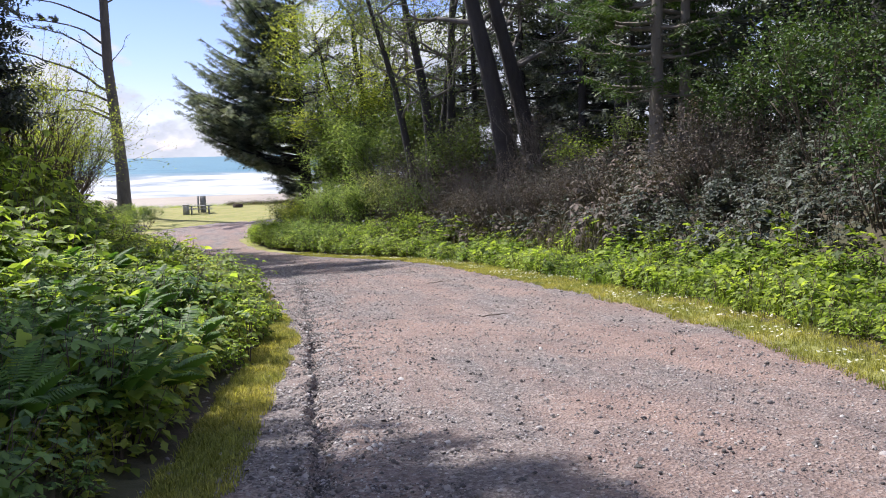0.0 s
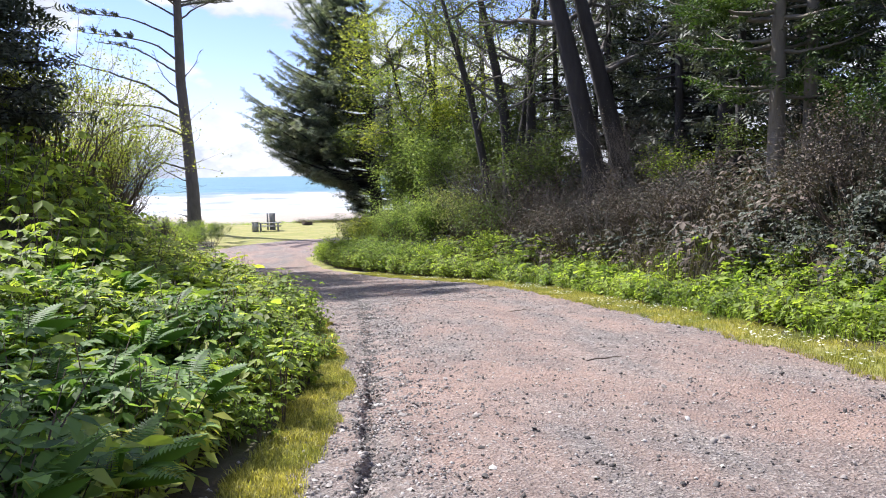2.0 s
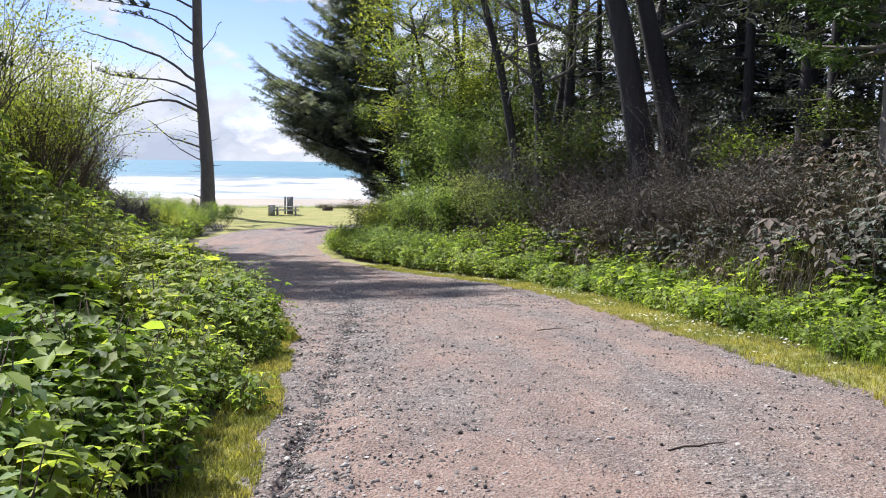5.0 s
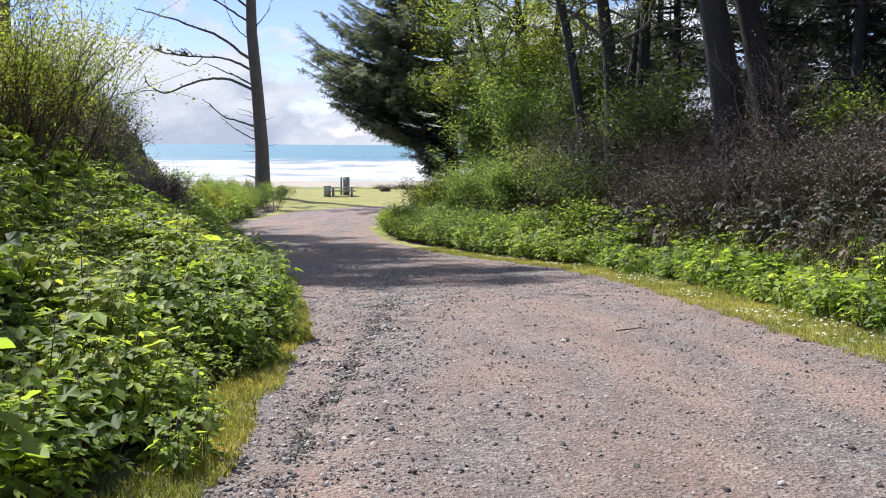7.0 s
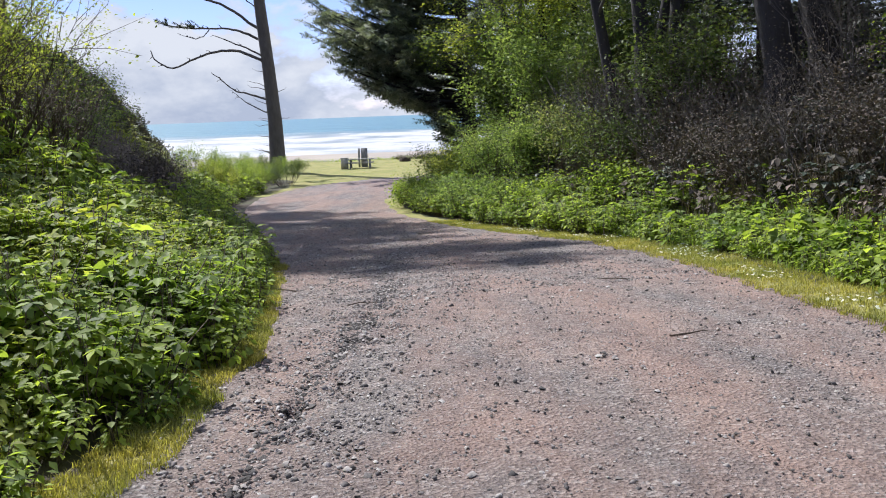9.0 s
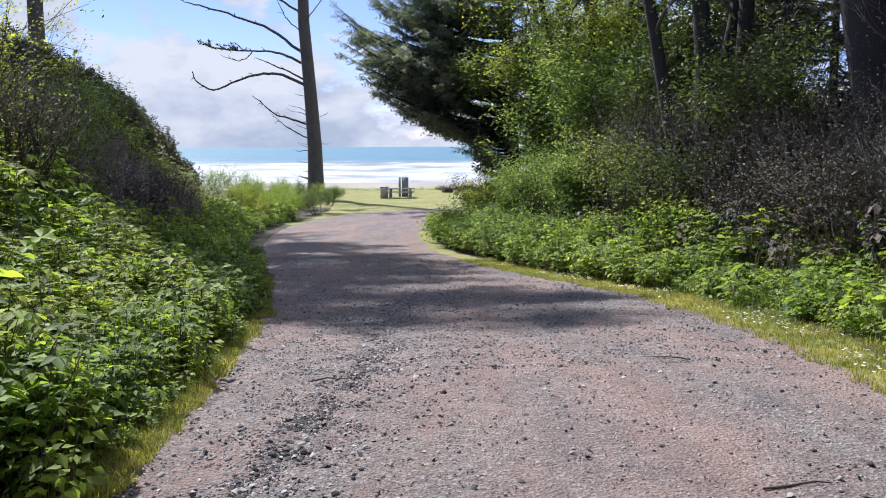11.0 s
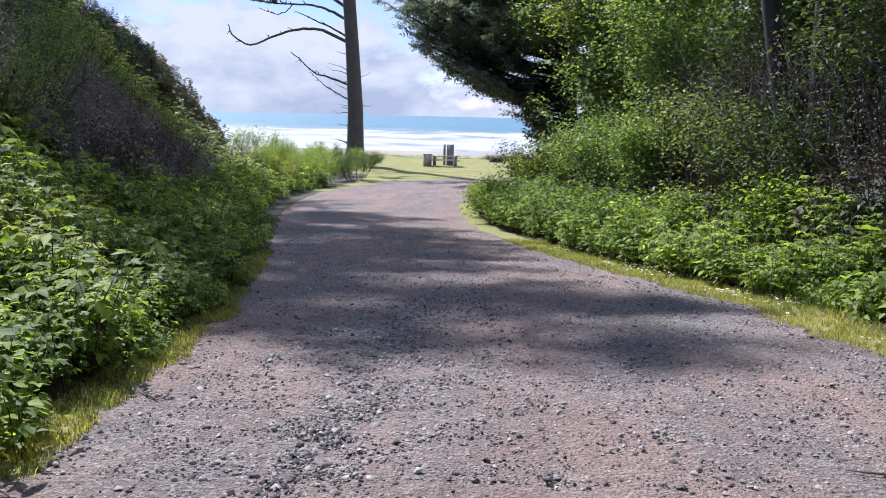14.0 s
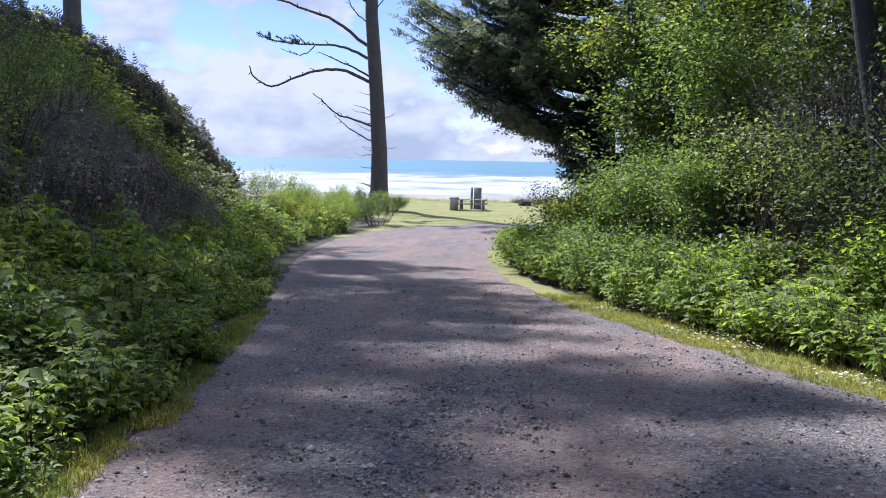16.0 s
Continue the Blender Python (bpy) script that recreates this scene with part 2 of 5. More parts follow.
M_straw = leaf_material("dry_stalk", (0.05, 0.042, 0.032), (0.14, 0.12, 0.092), 0.2, 0.8)
M_dead = leaf_material("dead_bramble", (0.055, 0.046, 0.045), (0.17, 0.14, 0.13), 0.1, 0.85)
M_bark = bark_material("dark_bark", (0.018, 0.016, 0.017), (0.062, 0.056, 0.056))
M_bark_pine = bark_material("pine_bark", (0.045, 0.039, 0.036), (0.15, 0.135, 0.125), 4.0, 0.35)
M_bark_pale = bark_material("pale_bark", (0.09, 0.075, 0.06), (0.30, 0.27, 0.23), 5.0)
M_grey_twig = bark_material("grey_twig", (0.07, 0.062, 0.058), (0.20, 0.18, 0.165), 8.0)
M_twig = bark_material("twig", (0.06, 0.045, 0.035), (0.17, 0.13, 0.10), 8.0)


# ---- mesh helpers ----
class Build:
    """Collects triangles and quads and turns them into one mesh."""

    def __init__(self):
        self.v, self.f3, self.f4, self.n = [], [], [], 0

    def add(self, v, f3=None, f4=None):
        v = np.asarray(v, float).reshape(-1, 3)
        if f3 is not None and len(f3):
            self.f3.append(np.asarray(f3, int).reshape(-1, 3) + self.n)
        if f4 is not None and len(f4):
            self.f4.append(np.asarray(f4, int).reshape(-1, 4) + self.n)
        self.v.append(v)
        self.n += len(v)

    def tube(self, pts, radii, sides=6):
        """A tapered, capped limb through pts."""
        pts = np.asarray(pts, float)
        k = len(pts)
        tan = np.gradient(pts, axis=0)
        tan /= np.linalg.norm(tan, axis=1)[:, None] + 1e-9
        ref = np.where(np.abs(tan[:, 2:3]) > 0.9, np.array([[1.0, 0, 0]]), np.array([[0, 0, 1.0]]))
        a = np.cross(tan, ref)
        a /= np.linalg.norm(a, axis=1)[:, None] + 1e-9
        b = np.cross(tan, a)
        ang = np.arange(sides) * 2 * np.pi / sides
        ring = pts[:, None] + np.asarray(radii)[:, None, None] * (np.cos(ang)[None, :, None] * a[:, None] + np.sin(ang)[None, :, None] * b[:, None])
        v = np.vstack([ring.reshape(-1, 3), pts[-1:]])
        i, j = np.meshgrid(np.arange(k - 1), np.arange(sides), indexing="ij")
        j2 = (j + 1) % sides
        f4 = np.stack([i * sides + j, i * sides + j2, (i + 1) * sides + j2, (i + 1) * sides + j], -1).reshape(-1, 4)
        js = np.arange(sides)
        f3 = np.stack([(k - 1) * sides + js, (k - 1) * sides + (js + 1) % sides, np.full(sides, k * sides)], -1)
        self.add(v, f3, f4)

    def scatter(self, tv, tf, pos, mats):
        """Copies of a triangle template: pos (n,3), mats (n,3,3)."""
        if len(pos) == 0:
            return
        tv, tf = np.asarray(tv, float), np.asarray(tf, int)
        v = np.einsum("nij,kj->nki", mats, tv) + np.asarray(pos)[:, None]
        f = tf[None] + (np.arange(len(pos)) * len(tv))[:, None, None]
        self.add(v.reshape(-1, 3), f.reshape(-1, 3))

    def mesh(self, name, mat, smooth=False):
        me = bpy.data.meshes.new(name)
        v = np.vstack(self.v)
        f3 = np.vstack(self.f3) if self.f3 else np.zeros((0, 3), int)
        f4 = np.vstack(self.f4) if self.f4 else np.zeros((0, 4), int)
        me.vertices.add(len(v))
        me.vertices.foreach_set("co", v.astype(np.float32).ravel())
        nl = f3.size + f4.size
        me.loops.add(nl)
        me.loops.foreach_set("vertex_index", np.concatenate([f3.ravel(), f4.ravel()]).astype(np.int32))
        me.polygons.add(len(f3) + len(f4))
        starts = np.concatenate([np.arange(len(f3)) * 3, f3.size + np.arange(len(f4)) * 4])
        me.polygons.foreach_set("loop_start", starts.astype(np.int32))
        if smooth:
            me.polygons.foreach_set("use_smooth", np.ones(len(f3) + len(f4), bool))
        me.update(calc_edges=True)
        me.materials.append(mat)
        return me


def part_of(name, build, mat, parent=None, label="", smooth=False):
    ob = new(name, build.mesh(name, mat, smooth))
    ob.parent = parent
    if label:
        tagged(ob, label)
    return ob


def holder(name, x, y, z, label, category, group="", kind=""):
    e = new(name)
    e.location = (x, y, z)
    return tagged(e, label, category, group, kind)


R = np.random.default_rng(7)


def turns(n, tilt=0.6, size=(0.8, 1.2), flat=None):
    """n random turns: any heading, leaning up to tilt radians, with a random size."""
    yaw, th, ph = R.uniform(0, 2 * np.pi, n), np.abs(R.normal(0, tilt, n)), R.uniform(0, 2 * np.pi, n)
    s = R.uniform(size[0], size[1], n)
    cz, sz = np.cos(yaw), np.sin(yaw)
    o, z = np.ones(n), np.zeros(n)
    rz = np.stack([np.stack([cz, -sz, z], -1), np.stack([sz, cz, z], -1), np.stack([z, z, o], -1)], 1)
    ax = np.stack([np.cos(ph), np.sin(ph), z], -1)
    c, sn = np.cos(th)[:, None, None], np.sin(th)[:, None, None]
    k = np.zeros((n, 3, 3))
    k[:, 0, 2], k[:, 1, 2], k[:, 2, 0], k[:, 2, 1] = ax[:, 1], -ax[:, 0], -ax[:, 1], ax[:, 0]
    eye3 = np.eye(3)[None]
    rt = eye3 + sn * k + (1 - c) * np.einsum("nij,njk->nik", k, k)
    return np.einsum("nij,njk->nik", rt, rz) * s[:, None, None]


def frames_along(dirs, size, roll=None, up=(0, 0, 1)):
    """Turns whose y axis follows dirs, with z kept near up, rolled at random by about roll radians."""
    d = dirs / (np.linalg.norm(dirs, axis=1)[:, None] + 1e-9)
    x = np.cross(d, np.array(up, float)[None])
    x /= np.linalg.norm(x, axis=1)[:, None] + 1e-6
    z = np.cross(x, d)
    if roll is not None:
        a = R.normal(0, roll, len(d))[:, None]
        x, z = x * np.cos(a) + z * np.sin(a), z * np.cos(a) - x * np.sin(a)
    return np.stack([x, d, z], -1) * np.asarray(size).reshape(-1, 1, 1)


def vnoise(x, y, s=1.0, seed=0.0):
    """Smooth noise in -1..1 over the plan."""
    x, y = np.asarray(x, float) * s + seed, np.asarray(y, float) * s - seed * 0.7
    return (np.sin(x * 1.3 + 1.7 * np.sin(y * 0.9 + seed)) + np.sin(y * 1.7 + 1.3 * np.sin(x * 1.1 + 2 + seed)) + np.sin((x + y) * 2.3 + np.sin((x - y) * 1.9))) / 3


# ---- the lie of the land ----
KY, KZ = [-60, -15, 0, 11, 21.6, 26.3, 34, 46, 60, 92, 97, 104, 150, 230, 300], [4, 1.2, 0, -0.97, -1.82, -2.2, -2.75, -3.5, -3.75, -3.75, -4.6, -7.2, -8.4, -9.0, -12]
LY, LX = [-60, -15, 0, 5, 7.5, 12, 16, 20, 24, 28, 32, 37, 42, 47, 52, 57, 61, 65, 68], [-8, -2.5, -0.9, -0.1, 0.25, 0.95, 1.0, 1.05, 0.6, 0.1, -0.7, -1.8, -3.0, -4.2, -4.9, -5.1, -4.6, -3.2, -1.0]
RY, RX = [-60, -15, 0, 5.7, 9, 12.7, 19, 25, 29, 33, 37, 43, 47, 50, 53, 56, 58.5, 61, 65], [0, 3.2, 4.5, 5.2, 5.9, 6.3, 6.5, 6.65, 6.3, 5.2, 4.0, 2.6, 2.0, 1.6, 1.4, 2.4, 5.0, 12, 30]


def edge_left(y):
    return np.interp(y, LY, LX) + 0.09 * vnoise(y, 0 * y, 2.1, 3.0)


def edge_right(y):
    return np.interp(y, RY, RX) + 0.10 * vnoise(y, 0 * y, 1.9, 8.0)


def lawn_line(x):
    """Where the road gives way to the lawn."""
    return np.interp(x, [-5, -3.2, 0, 5, 12, 30], [61, 65, 68.2, 70, 73, 82]) + 0.3 * vnoise(x, 0 * x, 0.9, 5.0)


def smooth(a, b, v):
    t = np.clip((v - a) / (b - a), 0, 1)
    return t * t * (3 - 2 * t)


def rut_x(y):
    return np.interp(y, [3, 9, 13, 20, 25], [0.35, 0.95, 1.35, 1.9, 2.3]) + 0.025 * np.sin(y * 2.3) + 0.02 * np.sin(y * 5.1) + 0.018 * np.sin(y * 13.7) + 0.012 * np.sin(y * 29.0)


def height(x, y):
    x, y = np.asarray(x, float), np.asarray(y, float)
    z = np.interp(y, KY, KZ) + 0.03 * (np.clip(x, -1, 8) - 3) * np.clip((45 - y) / 15, 0, 1) * np.clip(y / 12, 0, 1)
    dl = np.interp(y, LY, LX) - 0.7 - x
    rise = 0.42 * np.clip(dl, 0, 2.8) + 0.98 * np.clip(dl - 2.8, 0, None)
    rise = np.where(rise > 5.0, 5.0 + 2.6 * np.tanh((rise - 5.0) / 4), rise)
    z = z + rise * (1 - smooth(52, 66, y - 0.35 * np.clip(dl - 4, 0, 14))) * (1 - smooth(40, 80, np.abs(y - 25)))
    dr = x - np.interp(y, RY, RX) - 2.0
    rr = 0.72 * np.clip(dr, 0, None)
    rr = np.where(rr > 2.2, 2.2 + 0.9 * np.tanh((rr - 2.2) / 1.2), rr)
    z = z + rr * (1 - smooth(44, 56, y))
    z = z + 0.12 * vnoise(x, y, 0.45, 1.0) * np.clip(np.maximum(dl, dr) / 1.5, 0, 1) * np.clip((200 - y) / 100, 0, 1)
    # washed-out gully, sharp at first, breaking up further on; then two pot-holes
    d = x - rut_x(y)
    deep = smooth(2, 3.5, y) * (0.115 * (1 - smooth(11.5, 13.5, y)) + 0.05 * smooth(11.5, 13.5, y) * (1 - smooth(19, 23, y)) * np.clip(vnoise(y, 0 * y, 2.3, 3.0) + 0.4, 0, 1))
    z = z - deep * np.exp(-(np.abs(d + 0.01) / 0.055) ** 3) * (0.75 + 0.25 * np.sin(y * 7.3 + 2 * np.sin(y * 3.1)))
    z = z - 0.35 * deep * np.exp(-((d - 0.10) / 0.09) ** 2)
    for hx, hy, hr, hd in ((1.98, 21.6, 0.20, 0.07), (2.3, 20.3, 0.15, 0.045), (1.75, 17.6, 0.16, 0.04), (1.1, 25.6, 0.2, 0.04)):
        z = z - hd * np.exp(-(((x - hx) / hr) ** 2 + ((y - hy) / (hr * 1.7)) ** 2) ** 2)
    return z


def is_road(x, y):
    return ((x > edge_left(y)) & (x < edge_right(y)) & (y < 61)) | ((y >= 57) & (x > edge_left(y)) & (x < 60) & (y < lawn_line(x)) & (y < 84) & (x < edge_right(np.minimum(y, 64.9))))


def is_lawn(x, y):
    near = (y < 61) & (x > edge_left(y) - np.interp(y, [0, 8, 14, 22, 28], [0.6, 0.42, 0.34, 0.22, 0.02])) & (x < edge_right(y) + 0.7 + 0.12 * vnoise(y, 0 * y, 1.1, 7.0))
    far = (y >= 58) & (y < 96) & (x > np.interp(y, [58, 64, 70, 76, 96], [-5.9, -4.6, -5.0, -9, -14]))
    return near | far


def build_land():
    ys = np.concatenate([[-900, -300, -100, -60, -40, -30, -22], np.arange(-16, 2, 0.5), np.arange(2, 23, 0.09), np.arange(23, 30, 0.14), np.arange(30, 62, 0.25), np.arange(62, 110, 0.6), [115, 125, 140, 160, 190, 230, 270, 300]])
    lo = -np.concatenate([[2500, 800, 300, 120, 60, 40], np.arange(30, 6, -1.0), np.arange(6, 0.4, -0.3), np.arange(0.4, 0.01, -0.1)])
    ro = np.concatenate([np.arange(0.1, 0.45, 0.1), np.arange(0.6, 6, 0.3), np.arange(6, 30, 1.0), [40, 60, 120, 300, 800, 2500]])
    us = np.linspace(0, 1, 110)
    el, er = edge_left(ys), np.minimum(edge_right(ys), 16.0)
    far = smooth(61, 64, ys)
    el = el * (1 - far) + far * -6.0
    along = np.clip(rut_x(ys), el + 0.02, er - 0.02)
    offs = np.array([-0.2, -0.14, -0.1, -0.075, -0.055, -0.035, -0.015, 0.005, 0.025, 0.045, 0.065, 0.09, 0.12, 0.16, 0.2])
    mid = [el + (er - el) * u for u in us] + [np.clip(along + o, el + 0.001, er - 0.001) for o in offs]
    x = np.concatenate([np.stack([el + o for o in lo], 1), np.sort(np.stack(mid, 1), 1), np.stack([er + o for o in ro], 1)], 1)
    y = np.repeat(ys[:, None], x.shape[1], 1)
    z = height(x, y)
    rough = 0.012 * vnoise(x, y, 5.0, 2.0) + 0.008 * vnoise(x, y, 13.0, 6.0)
    z = z + rough * (y < 110)
    v = np.stack([x, y, z], -1).reshape(-1, 3)
    nc = x.shape[1]
    i, j = np.meshgrid(np.arange(len(ys) - 1), np.arange(nc - 1), indexing="ij")
    f = np.stack([i * nc + j, i * nc + j + 1, (i + 1) * nc + j + 1, (i + 1) * nc + j], -1).reshape(-1, 4)
    c = v[f].mean(1)
    road = is_road(c[:, 0], c[:, 1])
    lawn = is_lawn(c[:, 0], c[:, 1]) & ~road
    sand = (c[:, 1] > 98) & ~road
    out = {}
    for name, mask, mat in (("road", road, M_road), ("lawn", lawn & ~sand, M_lawn), ("beach", sand, M_sand), ("ground", ~road & ~lawn & ~sand, M_soil)):
        b = Build()
        used, inv = np.unique(f[mask], return_inverse=True)
        b.add(v[used], None, inv.reshape(-1, 4))
        out[name] = part_of(name, b, mat, smooth=True)
    tagged(out["road"], "grey crushed gravel road with reddish worn patches", "road", kind="structure")
    tagged(out["lawn"], "short mown yellow-green grass verge and lawn", "lawn", kind="structure")
    tagged(out["beach"], "pale wet sand beach below the bluff", "beach", kind="structure")
    tagged(out["ground"], "dark forest soil with moss and litter", "ground", kind="structure")
    # the sea
    b = Build()
    gy = np.concatenate([np.arange(215, 700, 2.5), np.geomspace(702, 4700, 70)])
    gx = np.linspace(-1, 1, 60)
    X = gx[None] * (250 + gy[:, None] * 0.95)
    Y = np.repeat(gy[:, None], 60, 1)
    swell = 0.55 * np.sin(Y * 0.09 + 1.2 * np.sin(X * 0.006) + 0.7 * np.sin(X * 0.021)) * smooth(260, 340, Y) * (1 - smooth(620, 900, Y))
    Z = -9.0 + np.maximum(swell, -0.2) + 0.25 * vnoise(X, Y, 0.05, 4.0) * smooth(230, 300, Y)
    vv = np.stack([X, Y, Z], -1).reshape(-1, 3)
    i, j = np.meshgrid(np.arange(len(gy) - 1), np.arange(59), indexing="ij")
    b.add(vv, None, np.stack([i * 60 + j, i * 60 + j + 1, (i + 1) * 60 + j + 1, (i + 1) * 60 + j], -1).reshape(-1, 4))
    tagged(part_of("water", b, M_sea, smooth=True), "blue-green ocean with white breaking surf", "sea", kind="structure")


build_land()


# ---- leaf and plant templates (triangles) ----
def lobed_leaf():
    """A broad, folded leaf with five toothed lobes, about 1 across."""
    ang = np.radians(np.linspace(-152, 152, 23))
    lobe = 0.27 + 0.34 * np.abs(np.cos(ang * 2.5)) ** 0.7 * (1 - 0.25 * np.abs(ang) / 2.65)
    rad = lobe + 0.05 * (np.arange(23) % 2)
    v = [(0, 0.3, -0.05)] + [(r * math.sin(a), 0.3 + r * math.cos(a), 0.10 * abs(math.sin(2.5 * a)) + 0.06 * abs(math.sin(a)) - 0.12 * r * r) for a, r in zip(ang, rad)]
    return np.array(v), np.array([(0, i + 1, i) for i in range(1, 23)])


def toothed_leaf(w=0.62):
    """A pointed leaf, 1 long, with coarse teeth along both sides and a folded rib."""
    side = [(0.34, 0.22), (0.30, 0.36), (0.47, 0.52), (0.33, 0.70)]
    rim = [(w * a, y, 0.14 * a) for a, y in side]
    v = [(0, 0, 0), (0, 0.5, -0.02), (0, 1.05, -0.08)] + rim + [(-a, y, z) for a, y, z in rim]
    f = [(0, 3, 1), (0, 1, 7)] + [(1, 3 + i, 4 + i) for i in range(3)] + [(1, 8 + i, 7 + i) for i in range(3)] + [(1, 6, 2), (1, 2, 10)]
    return np.array(v), np.array(f)


def joined(pieces):
    v, f, n = [], [], 0
    for a, b in pieces:
        v.append(a)
        f.append(b + n)
        n += len(a)
    return np.vstack(v), np.vstack(f)


def moved(leaf, mat, pos):
    return leaf[0] @ np.asarray(mat).T + np.asarray(pos), leaf[1]


def rot(rx, ry, rz, s=1.0):
    return np.array(Euler((rx, ry, rz)).to_matrix()) * s


def plant(seed, stems, tall, leaf, size, per, spread=0.35, three=False):
    """Leaf and stem templates of one leafy plant, tall metres high."""
    r = random.Random(seed)
    lv, st = [], Build()
    for s in range(stems):
        a = r.uniform(0, 6.283)
        lean = r.uniform(0.05, spread)
        hgt = tall * r.uniform(0.6, 1.0)
        top = np.array([math.cos(a) * lean * hgt * 1.5, math.sin(a) * lean * hgt * 1.5, hgt])
        mid = top * 0.5 + np.array([0, 0, 0.12 * hgt])
        base = np.array([math.cos(a) * 0.04, math.sin(a) * 0.04, -0.1])
        st.tube([base, mid, top] if leaf is not THIN else [base, top], [0.006, 0.005, 0.002] if leaf is not THIN else [0.008, 0.003], 3)
        for k in range(per):
            u = 0.3 + 0.7 * (k + r.random()) / per
            p = (1 - u) ** 2 * base + 2 * u * (1 - u) * mid + u * u * top
            yaw = k * 2.4 + r.uniform(-0.5, 0.5)
            sz = size * r.uniform(0.65, 1.15)
            out = np.array([math.cos(yaw), math.sin(yaw), 0]) * size * r.uniform(0.3, 0.9)
            q = p + out + np.array([0, 0, size * r.uniform(-0.1, 0.3)])
            tilt = r.uniform(-0.7, 0.15)
            if three:
                for dy, f in ((0, 1.0), (1.25, 0.8), (-1.25, 0.8)):
                    lv.append(moved(leaf, rot(tilt, r.uniform(-0.3, 0.3), yaw - 1.57 + dy, sz * f), q))
            else:
                lv.append(moved(leaf, rot(tilt, r.uniform(-0.35, 0.35), yaw - 1.57, sz), q))
    return joined(lv), (np.vstack(st.v), np.vstack(st.f3 + [np.vstack([x[:, [0, 1, 2]], x[:, [0, 2, 3]]]) for x in st.f4]))


THIN = np.array([(0, 0, 0), (-0.3, 0.45, 0.1), (0.3, 0.45, 0.1), (0, 1, -0.05)]), np.array([(0, 3, 1), (0, 2, 3)])
LOBED, TOOTHED = lobed_leaf(), toothed_leaf()
CUTLEAF = [plant(i, 4, 0.75, TOOTHED, 0.10, 7, 0.35, True) for i in range(4)]
BROAD = [plant(10 + i, 3, 0.6, LOBED, 0.17, 6, 0.4) for i in range(3)]


def grow(name, where, kinds, leaf_mat, stem_mat, size, label, category="undergrowth", tilt=0.22, parent=None):
    """A stretch of undergrowth: whole plants set on the ground at the places given."""
    x, y = where
    leaves, stems = Build(), Build()
    pick = R.integers(0, len(kinds), len(x))
    for k, (lf, st) in enumerate(kinds):
        m = pick == k
        pos = np.stack([x[m], y[m], height(x[m], y[m]) - 0.03], -1)
        mats = turns(int(m.sum()), tilt, size) * (0.95 + 0.42 * vnoise(x[m], y[m], 1.5, 11.0))[:, None, None]
        leaves.scatter(*lf, pos, mats)
        stems.scatter(*st, pos, mats)
    e = holder(name, 0, 0, 0, label, category, kind="stuff")
    part_of("foliage", leaves, leaf_mat, e)
    part_of("stem_work", stems, stem_mat, e)
    return e


def strip(n, y0, y1, lo, hi, edge, clump=0.0, seed=1.0):
    """n places between offsets lo and hi from an edge, thinned into clumps."""
    y = R.uniform(y0, y1, n * 2)
    o = R.uniform(lo, hi, n * 2)
    x = edge(y) + o
    keep = vnoise(x, y, 1.1, seed) > (clump * 2 - 1)
    return x[keep][:n], y[keep][:n]


# ---- trees and bushes ----
def small_leaf(w=0.6, cup=0.1):
    v = [(0, 0, 0), (-w * 0.5, 0.42, cup), (w * 0.5, 0.42, cup), (0, 0.45, 0), (0, 1, -0.05)]
    return np.array(v), np.array([(0, 3, 1), (0, 2, 3), (1, 3, 4), (3, 2, 4)])


def spray_template(seed=0, pairs=4):
    """A flat conifer twig, 1 long, with side twigs that shorten to the tip."""
    r = random.Random(seed)
    v, f = [], []
    for k in range(pairs):
        u = 0.05 + 0.9 * k / pairs
        ln = 0.34 * (1 - u * 0.75) * r.uniform(0.7, 1.2)
        for s in (-1, 1):
            i = len(v)
            z = r.uniform(-0.08, 0.05)
            v += [(0, u, 0), (0, u + 0.11, 0), (s * ln, u + ln * r.uniform(0.5, 0.9), z), (s * ln * 0.55, u + ln * 0.25, z * 0.6 - 0.02)]
            f += [(i, i + 3, i + 1), (i + 1, i + 3, i + 2)] if s > 0 else [(i, i + 1, i + 3), (i + 1, i + 2, i + 3)]
    i = len(v)
    v += [(-0.03, 0.8, 0), (0.03, 0.8, 0), (0, 1.05, -0.02)]
    f += [(i, i + 1, i + 2)]
    return np.array(v), np.array(f)


SPRAYS = [spray_template(s) for s in range(3)]
LITTLE = small_leaf()


def curve_points(a, b, sag, k=6, wob=0.0):
    """Points from a to b that bow by the vector sag, with a little wander."""
    u = np.linspace(0, 1, k)[:, None]
    p = np.asarray(a) * (1 - u) + np.asarray(b) * u + np.asarray(sag)[None] * (4 * u * (1 - u))
    if wob:
        p[1:-1] += R.normal(0, wob, (k - 2, 3))
    return p


